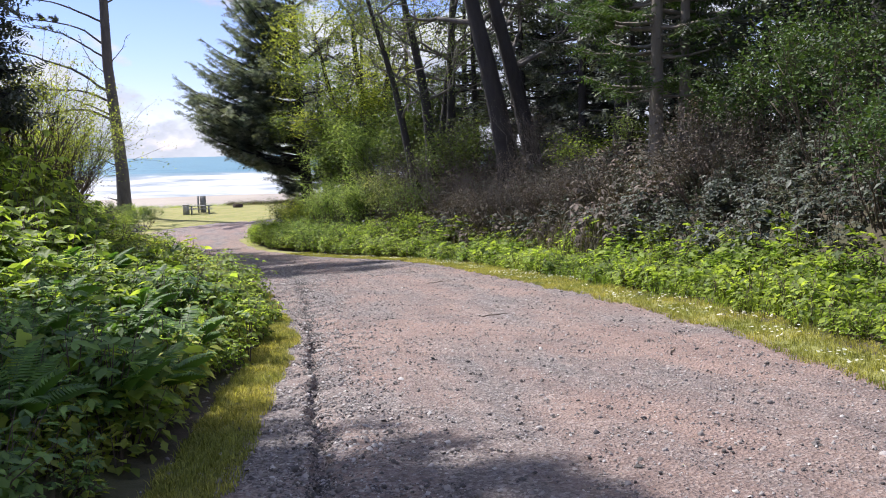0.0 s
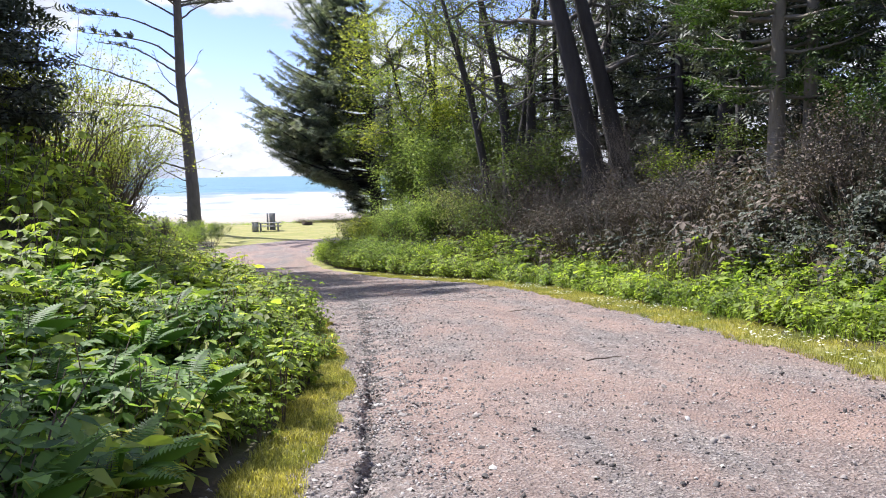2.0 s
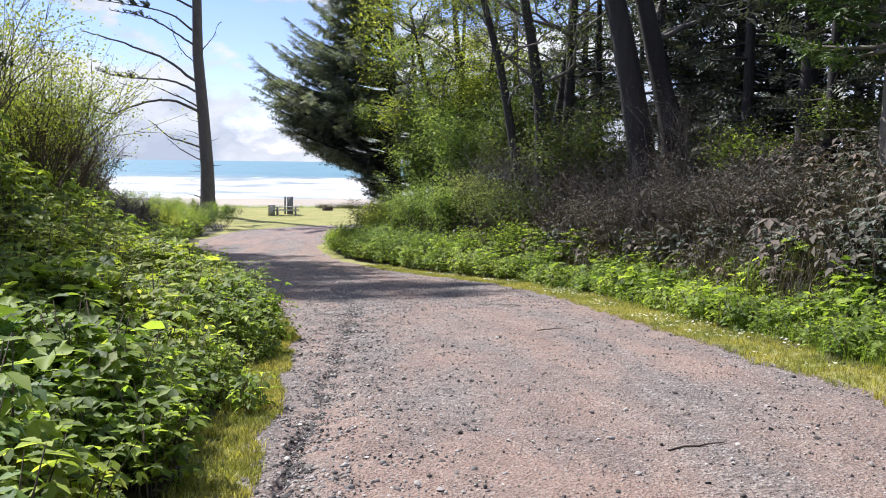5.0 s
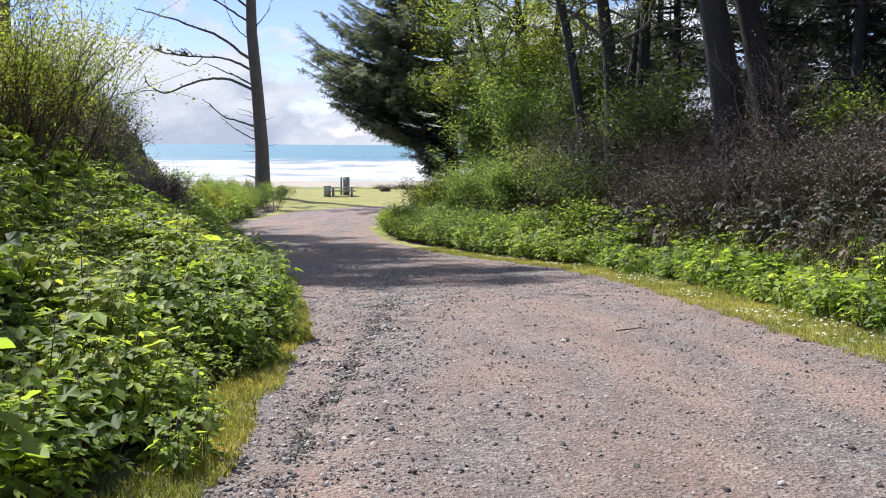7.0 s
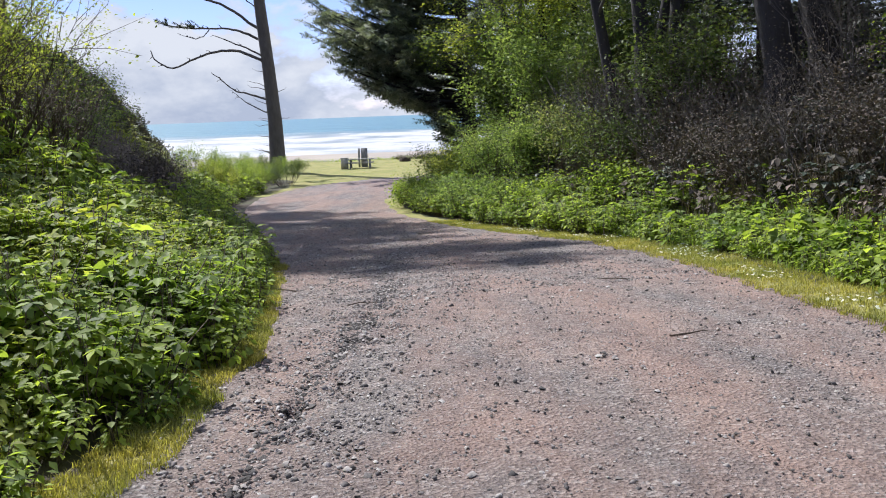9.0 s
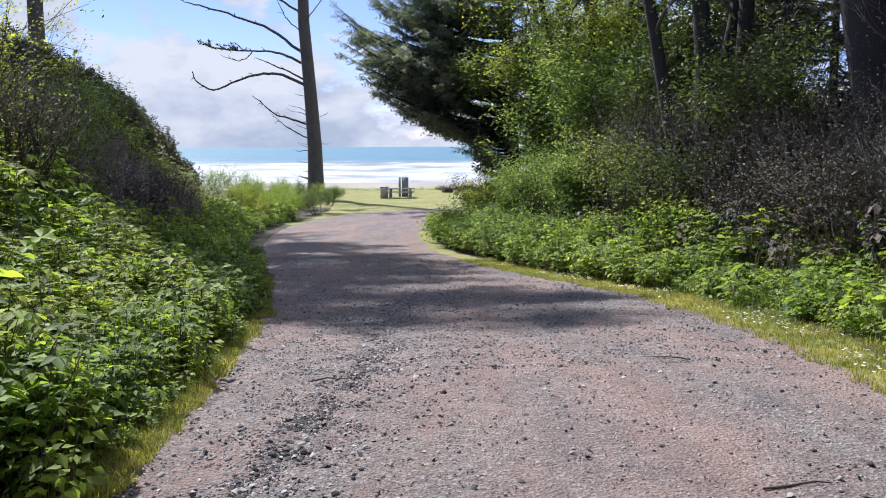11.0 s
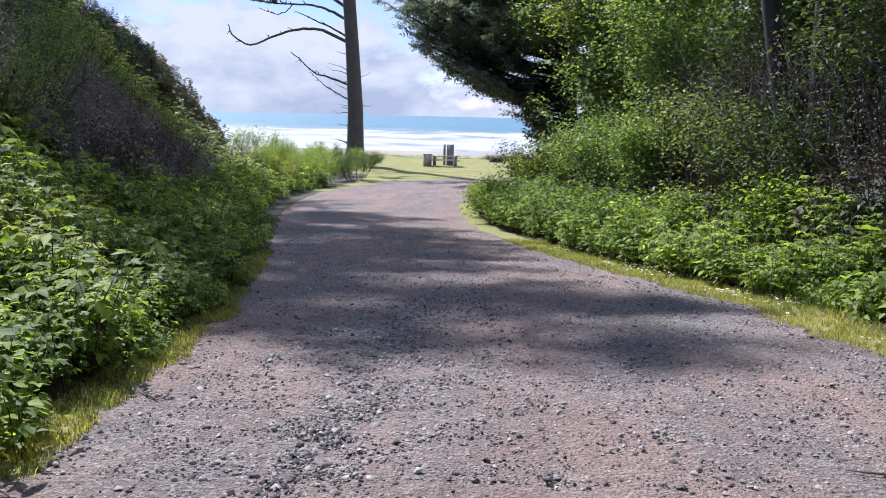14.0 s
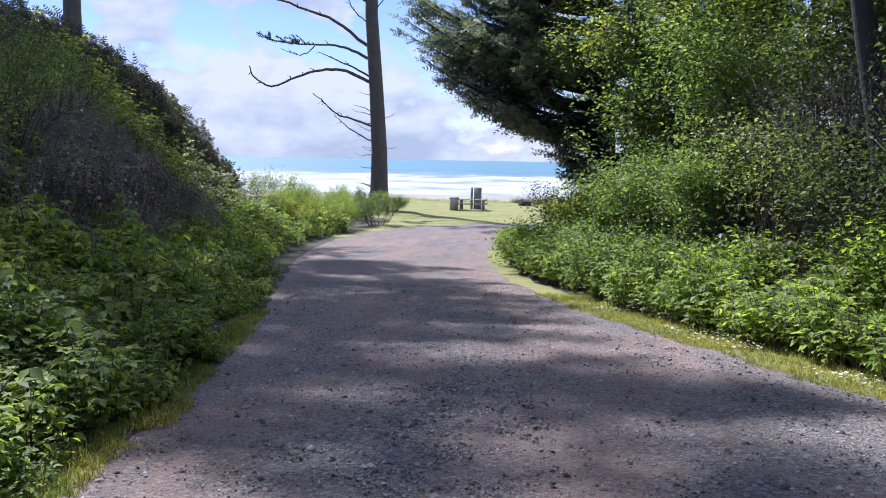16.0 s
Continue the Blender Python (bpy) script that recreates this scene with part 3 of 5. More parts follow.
def needles_on(crown, pts, length, per_m, size, hang, from_u=0.2):
    """Twigs of needles along a limb, spreading to both sides and hanging by hang."""
    n = max(3, int(length * per_m))
    u = from_u + (1 - from_u) * R.random(n) ** 0.8
    k = len(pts) - 1
    i = np.minimum((u * k).astype(int), k - 1)
    w = (u * k - i)[:, None]
    p = pts[i] * (1 - w) + pts[i + 1] * w
    d = pts[i + 1] - pts[i]
    d = d / (np.linalg.norm(d, axis=1)[:, None] + 1e-9)
    side = np.cross(d, [0, 0, 1.0]) * R.choice([-1, 1], n)[:, None]
    dr = d * R.uniform(0.3, 1.0, (n, 1)) + side * R.uniform(0.1, 1.0, (n, 1)) + np.array([0, 0, -1.0]) * (hang + R.normal(0, 0.25, n))[:, None]
    s = size * R.uniform(0.6, 1.25, n) * (1.1 - 0.4 * u)
    mats = frames_along(dr, s, 0.5)
    for t in range(3):
        m = np.arange(n) % 3 == t
        crown.scatter(*SPRAYS[t], p[m], mats[m])


def conifer(name, x, y, tall, start, radius, label, girth=0.3, limbs=60, lean=(0, 0), hang=0.35, rise=0.1, per_m=14, size=0.5, needle=None, bark=None,
            sector=None, snags=0, reach=None, base_drop=0.3):
    """A spruce: tapered trunk, limbs with twigs of needles from height start to the top, dead snags below."""
    z0 = float(height(x, y))
    e = holder(name, x, y, z0, label, "tree")
    trunk, wood, crown = Build(), Build(), Build()
    hs = np.array([-base_drop, 0.0, 0.25, 0.8, 0.2 * tall, 0.45 * tall, 0.7 * tall, tall])
    wig = np.cumsum(R.normal(0, 0.03, (8, 2)), 0) * girth * 3
    axis = np.stack([lean[0] * hs + wig[:, 0], lean[1] * hs + wig[:, 1], hs], -1)
    trunk.tube(axis, girth * np.array([1.5, 1.35, 1.15, 1.0, 0.85, 0.62, 0.4, 0.04]), 12)

    def on_axis(hh):
        return np.array([np.interp(hh, hs, axis[:, 0]), np.interp(hh, hs, axis[:, 1]), hh])

    for k in range(limbs):
        u = (k + R.random()) / limbs
        hh = start + (tall * 0.98 - start) * u
        ln = radius * (1 - u * 0.9) ** 0.75 * R.uniform(0.65, 1.1) * (0.75 + 0.25 * min(1.0, u * 6))
        if reach:
            ln = float(np.interp(hh, *reach)) * R.uniform(0.7, 1.05)
        az = R.uniform(*sector) if sector and R.random() < 0.75 else R.uniform(0, 6.283)
        a = on_axis(hh)
        b = a + np.array([math.cos(az) * ln, math.sin(az) * ln, ln * (rise + R.normal(0, 0.08)) * (1 if u < 0.6 else 2.5)])
        pts = curve_points(a, b, (0, 0, -0.07 * ln), 6, 0.04 * ln * 0.3)
        wood.tube(pts, np.linspace(0.02 + 0.016 * ln, 0.006, 6), 4)
        needles_on(crown, pts, ln, per_m, size, hang)
        for s in range(int(ln * 1.3)):
            q = 0.3 + 0.6 * R.random()
            p = pts[int(q * 5)]
            aa = az + R.choice([-1, 1]) * R.uniform(0.5, 1.1)
            l2 = ln * (1 - q) * R.uniform(0.5, 0.9)
            p2 = curve_points(p, p + np.array([math.cos(aa) * l2, math.sin(aa) * l2, l2 * rise - 0.12 * l2]), (0, 0, -0.05 * l2), 4)
            wood.tube(p2, np.linspace(0.014, 0.004, 4), 3)
            needles_on(crown, p2, l2, per_m, size, hang, 0.0)
    for k in range(snags):
        hh = R.uniform(0.3, max(start, 3.0))
        az, ln = R.uniform(0, 6.283), R.uniform(0.3, 1.4) * min(1.0, radius)
        a = on_axis(hh)
        wood.tube(curve_points(a, a + np.array([math.cos(az) * ln, math.sin(az) * ln, R.uniform(-0.3, 0.3) * ln]), (0, 0, 0.08 * ln), 5, 0.03), np.linspace(0.025, 0.004, 5), 4)
    part_of("trunk", trunk, bark or M_bark, e, smooth=True)
    tagged(part_of("branchwork", wood, bark or M_bark, e, smooth=True), kind="stuff")
    if crown.n:
        part_of("crown", crown, needle or M_needle, e)
    return e


def twig_tree(wood, ends, a, d, ln, r, depth, spread=0.55, up=0.1, sides=5):
    """Forking limbs; the tips are gathered in ends."""
    d = np.asarray(d, float) / np.linalg.norm(d)
    b = a + d * ln
    pts = curve_points(a, b, R.normal(0, 0.06 * ln, 3), 5, 0.02 * ln)
    if depth > 1:
        wood.tube(pts, np.linspace(r, r * 0.6, 5), sides)
    else:
        wood.tube(pts[::2], np.linspace(r, r * 0.5, 3), 3)
    if depth <= 1:
        ends.append(pts[2])
        ends.append(pts[3])
        ends.append(b)
    if depth == 0:
        return
    for k in range(R.integers(2, 4)):
        nd = d + R.normal(0, spread, 3) + np.array([0, 0, up])
        twig_tree(wood, ends, pts[int(R.integers(3, 5))], nd, ln * R.uniform(0.55, 0.85), r * 0.55, depth - 1, spread, up, sides)


def leaves_round(crown, ends, count, spread, size, leaf=None, tilt=0.7):
    ends = np.asarray(ends)
    p = ends[R.integers(0, len(ends), count)] + R.normal(0, spread, (count, 3))
    crown.scatter(*(leaf or THIN), p, turns(count, tilt, (size * 0.6, size * 1.25)))


def broadleaf(name, x, y, stems, label, leaf_mat, bark, leaves=6000, leaf=0.09, depth=4, spread=0.55, loose=0.28, category="tree", up=0.1, forks=3):
    """A tree of several stems: (dx, dy, lean x, lean y, height, radius) each."""
    z0 = float(height(x, y))
    e = holder(name, x, y, z0, label, category)
    wood, crown, ends = Build(), Build(), []
    trunk = Build()
    for dx, dy, lx, ly, tall, r in stems:
        a = np.array([dx, dy, float(height(x + dx, y + dy)) - z0 - 0.3])
        b = np.array([dx + lx, dy + ly, tall])
        pts = curve_points(a, b, (-0.12 * lx, -0.1 * ly, 0), 8, 0.005 * tall)
        trunk.tube(pts, r * np.array([1.5, 1.1, 1.0, 0.9, 0.8, 0.7, 0.55, 0.4]), 10)
        for k in range(forks * 2):
            i = int(R.integers(3, 8))
            az = R.uniform(0, 6.283)
            d = np.array([math.cos(az), math.sin(az), R.uniform(0.2, 0.9)])
            twig_tree(wood, ends, pts[i], d, tall * R.uniform(0.14, 0.24), r * 0.35, depth - 1, spread, up)
    if leaves:
        leaves_round(crown, ends, leaves, loose, leaf)
        part_of("crown", crown, leaf_mat, e)
    part_of("trunk", trunk, bark, e, smooth=True)
    tagged(part_of("branchwork", wood, M_grey_twig, e, smooth=True), kind="stuff")
    return e


def bush(name, x, y, tall, wide, label, leaf_mat, leaves=2600, leaf=0.09, stems=16, bark=None, loose=0.16, depth=2, upright=1.0, shape=None):
    """A bush of many stems from one foot."""
    z0 = float(height(x, y))
    e = holder(name, x, y, z0, label, "bush")
    wood, crown, ends = Build(), Build(), []
    for k in range(stems):
        az, q = R.uniform(0, 6.283), R.random() ** 0.6
        d = np.array([math.cos(az) * q * wide / tall, math.sin(az) * q * wide / tall, upright * R.uniform(0.7, 1.1)])
        a = np.array([math.cos(az) * q * wide * 0.25, math.sin(az) * q * wide * 0.25, -0.15])
        twig_tree(wood, ends, a, d, tall * R.uniform(0.35, 0.55), 0.018, depth, 0.4, 0.25, 4)
    if leaves:
        leaves_round(crown, ends, leaves, loose, leaf, shape)
        part_of("foliage", crown, leaf_mat, e)
    tagged(part_of("stem_work", wood, bark or M_twig, e), kind="stuff")
    return e


def frond_template(pairs=22):
    """A fern frond, 1 long, arching, with tapering leaflets."""
    v, f = [], []
    for k in range(pairs):
        u = 0.12 + 0.86 * k / pairs
        z = 0.55 * u - 0.62 * u * u
        ln = 0.20 * math.sin(math.pi * min(1, 0.18 + u * 0.82)) + 0.015
        for s in (-1, 1):
            i = len(v)
            v += [(0, u * 0.9, z), (0, u * 0.9 + 0.026, z), (s * ln, u * 0.9 + 0.05, z - 0.25 * ln), (s * ln * 0.5, u * 0.9 + 0.004, z)]
            f += [(i, i + 3, i + 1), (i + 1, i + 3, i + 2)]
    i = len(v)
    v += [(-0.006, 0, 0), (0.006, 0, 0), (0, 0.9, -0.07), (0, 0.45, 0.13)]
    f += [(i, i + 1, i + 3), (i + 1, i + 2, i + 3)]
    return np.array(v), np.array(f)


FROND = frond_template()


def fern(fronds=11, size=0.68):
    e = holder("fern", 0, 0, 0, "green sword fern with arching fronds on the bank", "fern", "ferns on the left bank")
    for k in range(fronds):
        b = Build()
        b.add(FROND[0] @ rot(R.uniform(0.25, 0.75), R.uniform(-0.2, 0.2), k * 6.283 / fronds + R.uniform(-0.2, 0.2), size * R.uniform(0.75, 1.1)).T, FROND[1])
        part_of("frond", b, M_fern, e)
    return e


# far left bank: tall bare-stemmed spruces whose crowns stand above the view
conifer("spruce_tree", -20.3, 64.0, 40, 21, 7.0, "tall spruce with a bare grey trunk on the bank", 0.5, 62, snags=3, per_m=4.1, size=1.15, bark=M_bark_pine)
# the next two stand wholly out of view, added for the shadows they cast
conifer("spruce_tree", -21.6, 57.6, 43, 21, 8.8, "tall spruce out of view, placed to shade the road", 0.36, 72, snags=3, per_m=4.1, size=1.15, bark=M_bark_pine)
conifer("spruce_tree", -15.6, 47.0, 28, 17, 4.0, "spruce out of view on the bank, placed to shade road and plants", 0.28, 26, snags=3, per_m=4, size=1.0, bark=M_bark_pine)
# dark spruces beside the start of the walk
conifer("spruce_tree", -5.3, 19.4, 5.8, 0.2, 2.9, "dense dark spruce out of view on the bank, placed to shade the plants", 0.2, 130, per_m=13, size=0.6, snags=14, rise=0.0)
# these three are unseen, added to shade the road and plants at the start
conifer("spruce_tree", -10.7, 17.2, 21, 12.0, 2.0, "tall dark spruce out of view, placed to shade the road", 0.3, 80, per_m=14, size=0.6, snags=8)
conifer("spruce_tree", -7.0, 13.2, 13.5, 4.5, 2.4, "dark spruce out of view on the bank, placed to shade the plants", 0.24, 80, per_m=14, size=0.55, snags=6)
conifer("spruce_tree", -8.0, 10.0, 14, 1.5, 2.8, "dark spruce out of view on the bank, placed to shade the plants", 0.3, 50, per_m=8, size=0.7)


def shore_pine():
    """The tall pine by the lawn: bare lower trunk with long sagging limbs on its seaward side."""
    x, y = -7.4, 79.5
    z0 = float(height(x, y))
    e = holder("pine_tree", x, y, z0, "tall pine with bare trunk and long curved limbs", "tree")
    trunk, wood, crown = Build(), Build(), Build()
    hs = np.array([-0.4, 0.0, 0.5, 1.5, 4, 8, 13, 20, 28])
    axis = np.stack([-0.035 * hs + 0.15 * np.sin(hs * 0.35), 0.0 * hs, hs], -1)
    trunk.tube(axis, [0.9, 0.78, 0.68, 0.60, 0.53, 0.47, 0.42, 0.33, 0.06], 14)

    def on_axis(hh):
        return np.array([np.interp(hh, hs, axis[:, 0]), 0.0, hh])

    def limb(r, tufts, *knots):
        """A limb through knots (reach from the trunk, height), with dead side twigs and tufts of needles towards its tip."""
        lean = -0.035 * knots[0][1]
        k = np.array([(lean + dx, 0.0, hh) for dx, hh in knots])
        k[:, 1] = np.linspace(0, R.uniform(-1.2, 1.2), len(k))
        u = np.linspace(0, len(k) - 1, 4 * len(k))
        pts = np.stack([np.interp(u, np.arange(len(k)), k[:, c]) for c in range(3)], -1)
        for _ in range(2):
            pts[1:-1] = (pts[:-2] + 2 * pts[1:-1] + pts[2:]) / 4
        pts[1:-1] += R.normal(0, 0.025, (len(pts) - 2, 3))
        wood.tube(pts, np.linspace(r * 0.8, r * 0.25, len(pts)), 7)
        step = np.sign(knots[-1][0])
        for j in range(7):
            p = pts[int(R.integers(len(pts) // 3, len(pts)))]
            d = np.array([step * R.uniform(-0.1, 0.7), R.uniform(-0.5, 0.5), R.uniform(-0.25, 0.5)]) * R.uniform(0.3, 1.0)
            wood.tube(curve_points(p, p + d, (0, 0, 0.05), 4, 0.03), np.linspace(r * 0.3, 0.008, 4), 4)
        for j in range(tufts):
            p = pts[int(R.integers(int(len(pts) * 0.6), len(pts)))]
            p2 = curve_points(p, p + np.array([step * R.uniform(0, 0.9), R.uniform(-0.8, 0.8), R.uniform(0.0, 0.55)]), (0, 0, 0.05), 4, 0.04)
            wood.tube(p2, np.linspace(0.03, 0.008, 4), 4)
            needles_on(crown, p2, 1.0, 26, 0.34, -0.1, 0.0)

    limb(0.15, 0, (0, 10.6), (-2.6, 12.6), (-5.0, 13.5), (-7.9, 14.4), (-9.2, 14.7))
    limb(0.14, 16, (0, 9.9), (-1.5, 10.65), (-2.8, 11.05), (-5.5, 11.1), (-7.4, 11.4))
    limb(0.06, 0, (-4.0, 11.0), (-4.4, 10.55), (-5.2, 10.25), (-6.4, 10.75))
    limb(0.10, 0, (0, 8.8), (-2.1, 9.8), (-3.9, 10.55))
    limb(0.15, 0, (0, 8.4), (-1.8, 9.25), (-3.3, 9.45), (-5.0, 8.95), (-7.05, 8.05), (-8.2, 8.8), (-8.4, 9.5))
    limb(0.10, 0, (0, 5.5), (-1.7, 6.15), (-2.6, 6.3), (-3.4, 7.1), (-4.2, 7.75))
    limb(0.07, 0, (0, 4.45), (-1.8, 5.35), (-2.85, 6.25))
    limb(0.06, 0, (0, 12.1), (-1.35, 13.2), (-1.9, 14.3), (-2.3, 15.6))
    limb(0.12, 8, (0, 13.6), (-1.35, 14.4), (-3.4, 15.7), (-6.6, 16.2))
    limb(0.06, 0, (0, 13.1), (1.1, 14.4), (1.5, 15.3))
    limb(0.12, 22, (0, 14.6), (-2.4, 16.4), (-7.6, 17.0))
    limb(0.12, 26, (0, 16.6), (-3.6, 18.2), (-8.0, 18.6))
    limb(0.11, 8, (0, 18.4), (-3.4, 20.2), (-5.6, 20.6))
    limb(0.11, 8, (0, 18.0), (1.9, 19.6), (4.4, 20.0))
    for k in range(17):
        hh = R.uniform(0.9, 9)
        a, s = on_axis(hh), R.choice([-1, -1, -1, -1, -1, 1])
        ln = R.uniform(0.4, 1.3)
        wood.tube(curve_points(a, a + np.array([s * (ln + 0.6), R.uniform(-0.3, 0.3), R.uniform(0.1, 0.9) * ln]), (0, 0, -0.12 * ln), 5, 0.05), [0.045, 0.032, 0.022, 0.014, 0.006], 4)
    for k in range(46):
        hh = R.uniform(19.0, 28)
        a, az = on_axis(hh), R.uniform(0, 6.283)
        ln = 5.5 * (1 - (hh - 17) / 15) * R.uniform(0.6, 1.1)
        pts = curve_points(a, a + np.array([math.cos(az) * ln, math.sin(az) * ln, 0.25 * ln]), (0, 0, 0.05), 6, 0.05)
        wood.tube(pts, np.linspace(0.09, 0.015, 6), 5)
        needles_on(crown, pts, ln, 9, 0.8, 0.05, 0.3)
    part_of("trunk", trunk, M_bark_pine, e, smooth=True)
    tagged(part_of("branchwork", wood, M_bark_pine, e, smooth=True), kind="stuff")
    part_of("crown", crown, M_needle, e)


shore_pine()

# right side: the wind-swept spruce that leans out over the point
conifer("spruce_tree", 5.6, 52.5, 15, 1.0, 6.6, "large wind-swept spruce reaching out over the lawn", 0.4, 170, (-0.03, 0), hang=0.3, rise=0.30, per_m=15, size=0.6, needle=M_needle_grey, sector=(2.55, 3.75), reach=([0, 1.0, 2.6, 3.4, 4.2, 5.4, 7, 9, 12, 15], [1.0, 1.2, 1.5, 3.4, 6.2, 7.7, 6.6, 5.2, 3.6, 1.0]))
conifer("spruce_tree", 7.0, 54.6, 13, 0.4, 3.4, "dense grey-green spruce behind a wind-swept one", 0.3, 100, (-0.04, 0), hang=0.3, rise=0.2, per_m=9, size=0.75, needle=M_needle_grey)
# twin-stemmed spruce with sunlit boughs, the sun put into a greener needle colour
conifer("spruce_tree", 11.5, 20.8, 13, 2.2, 3.3, "spruce with pale trunk and drooping mossy boughs", 0.2, 90, per_m=15, size=0.5, snags=8, needle=M_needle_lit, bark=M_bark_pale)
conifer("spruce_tree", 12.2, 20.7, 12, 3.0, 2.6, "thin spruce beside a twin trunk", 0.17, 40, per_m=11, size=0.5, snags=6, bark=M_bark_pale)
# dark wood behind: low crowns at the back, taller bare stems in front
for x, y, t, st, rad in [(17, 14, 15, 3.0, 3.2), (20, 19, 16, 4.5, 3.6), (16.5, 23.5, 15, 4.2, 3.2), (21, 26, 17, 3.5, 3.8), (17.5, 29, 16, 3.6, 3.4), (15.0, 33.5, 15, 3.2, 3.2), (19.5, 34, 16, 2.6, 3.6),
                         (15.5, 38.5, 15, 2.2, 3.6), (19.5, 42, 16, 1.5, 3.8), (12.4, 42.0, 14, 1.8, 3.2), (16.5, 46, 15, 1.2, 3.8), (11.0, 47.5, 14, 1.0, 3.6), (8.4, 49.0, 13, 1.0, 3.4),
                         (13.0, 11.0, 14, 1.0, 3.2), (14.0, 5.5, 14, 1.0, 3.4), (13.6, 15.4, 14, 1.6, 3.0), (15.2, 19.0, 14, 3.4, 2.8), (13.4, 27.0, 13, 3.6, 2.6), (24, 31, 17, 1.0, 4.2), (24, 40, 17, 1.0, 4.2), (23, 13, 16, 1.0, 4.0)]:
    conifer("spruce_tree", x, y, t, st, rad, "dark spruce in the wood beside the road", R.uniform(0.16, 0.28), 48, (R.uniform(-0.04, 0.04), 0), per_m=6, size=0.95, snags=16)

# thicket of young spruces that closes the wood at the back
for x, y in [(16.5, 7), (18, 11), (19, 15.5), (18.5, 21), (19.5, 24), (22.5, 22.5), (19, 27), (20.5, 30.5), (17.5, 33), (18, 37), (22, 36), (16.5, 41), (18.5, 45), (14, 45.5), (13.5, 49.5), (21, 49), (16, 26.5), (14.8, 30.5), (14.0, 36.0), (11.8, 44.5)]:
    conifer("young_spruce", x, y, R.uniform(5.5, 8.5), 0.2, R.uniform(2.0, 2.6), "young dark spruce in the thicket behind the road", 0.12, 52, per_m=4.5, size=1.05, rise=0.05)

# dark spruces with low boughs between the leaning trunks
for x, y, t, st, rad in [(13.2, 29.5, 12, 1.0, 2.6), (12.6, 33.8, 12, 0.8, 2.6), (11.6, 37.5, 12, 0.8, 2.4), (12.6, 24.6, 11, 1.6, 2.2), (13.4, 18.2, 12, 0.8, 2.4), (12.6, 13.2, 11, 0.6, 2.2)]:
    conifer("spruce_tree", x, y, t, st, rad, "dark spruce with low boughs among leaning trunks", R.uniform(0.14, 0.2), 52, (R.uniform(-0.06, 0.02), 0), per_m=10, size=0.62, snags=12)

# leaning dark trees
broadleaf("alder_tree", 11.0, 31.0, [(0, 0, -2.6, 0.3, 11, 0.36), (1.1, 0.3, -3.0, 0.2, 10.5, 0.3)], "dark leaning alder with two bare trunks", M_leaf_deep, M_bark, 9000, 0.09, 5, 0.5, 0.4)
broadleaf("alder_tree", 9.3, 36.0, [(0, 0, -1.4, 0.3, 10, 0.22), (0.8, 0.4, 0.4, 0.2, 10, 0.2), (-0.8, -0.3, -2.2, 0, 9, 0.16), (0.3, 0.9, 1.2, 0, 9, 0.15)], "dark alder with several bare stems and fine twigs", M_leaf_deep, M_bark, 10000, 0.09, 5, 0.5, 0.45)
broadleaf("alder_tree", 8.0, 45.0, [(0, 0, -0.6, 0.3, 9.5, 0.2), (-0.7, 0.2, -1.8, 0.2, 8.5, 0.15), (0.8, 0.1, 0.7, 0.2, 9, 0.15)], "leafy young alder in fresh green leaf", M_leaf_lime, M_bark, 26000, 0.12, 4, 0.55, 0.4)
broadleaf("alder_tree", 6.5, 47.4, [(0, 0, -0.8, 0.3, 6.6, 0.13), (0.5, -0.5, 0.3, -0.2, 6.0, 0.12)], "bushy young alder in fresh green leaf", M_alder, M_bark, 16000, 0.115, 4, 0.5, 0.36)

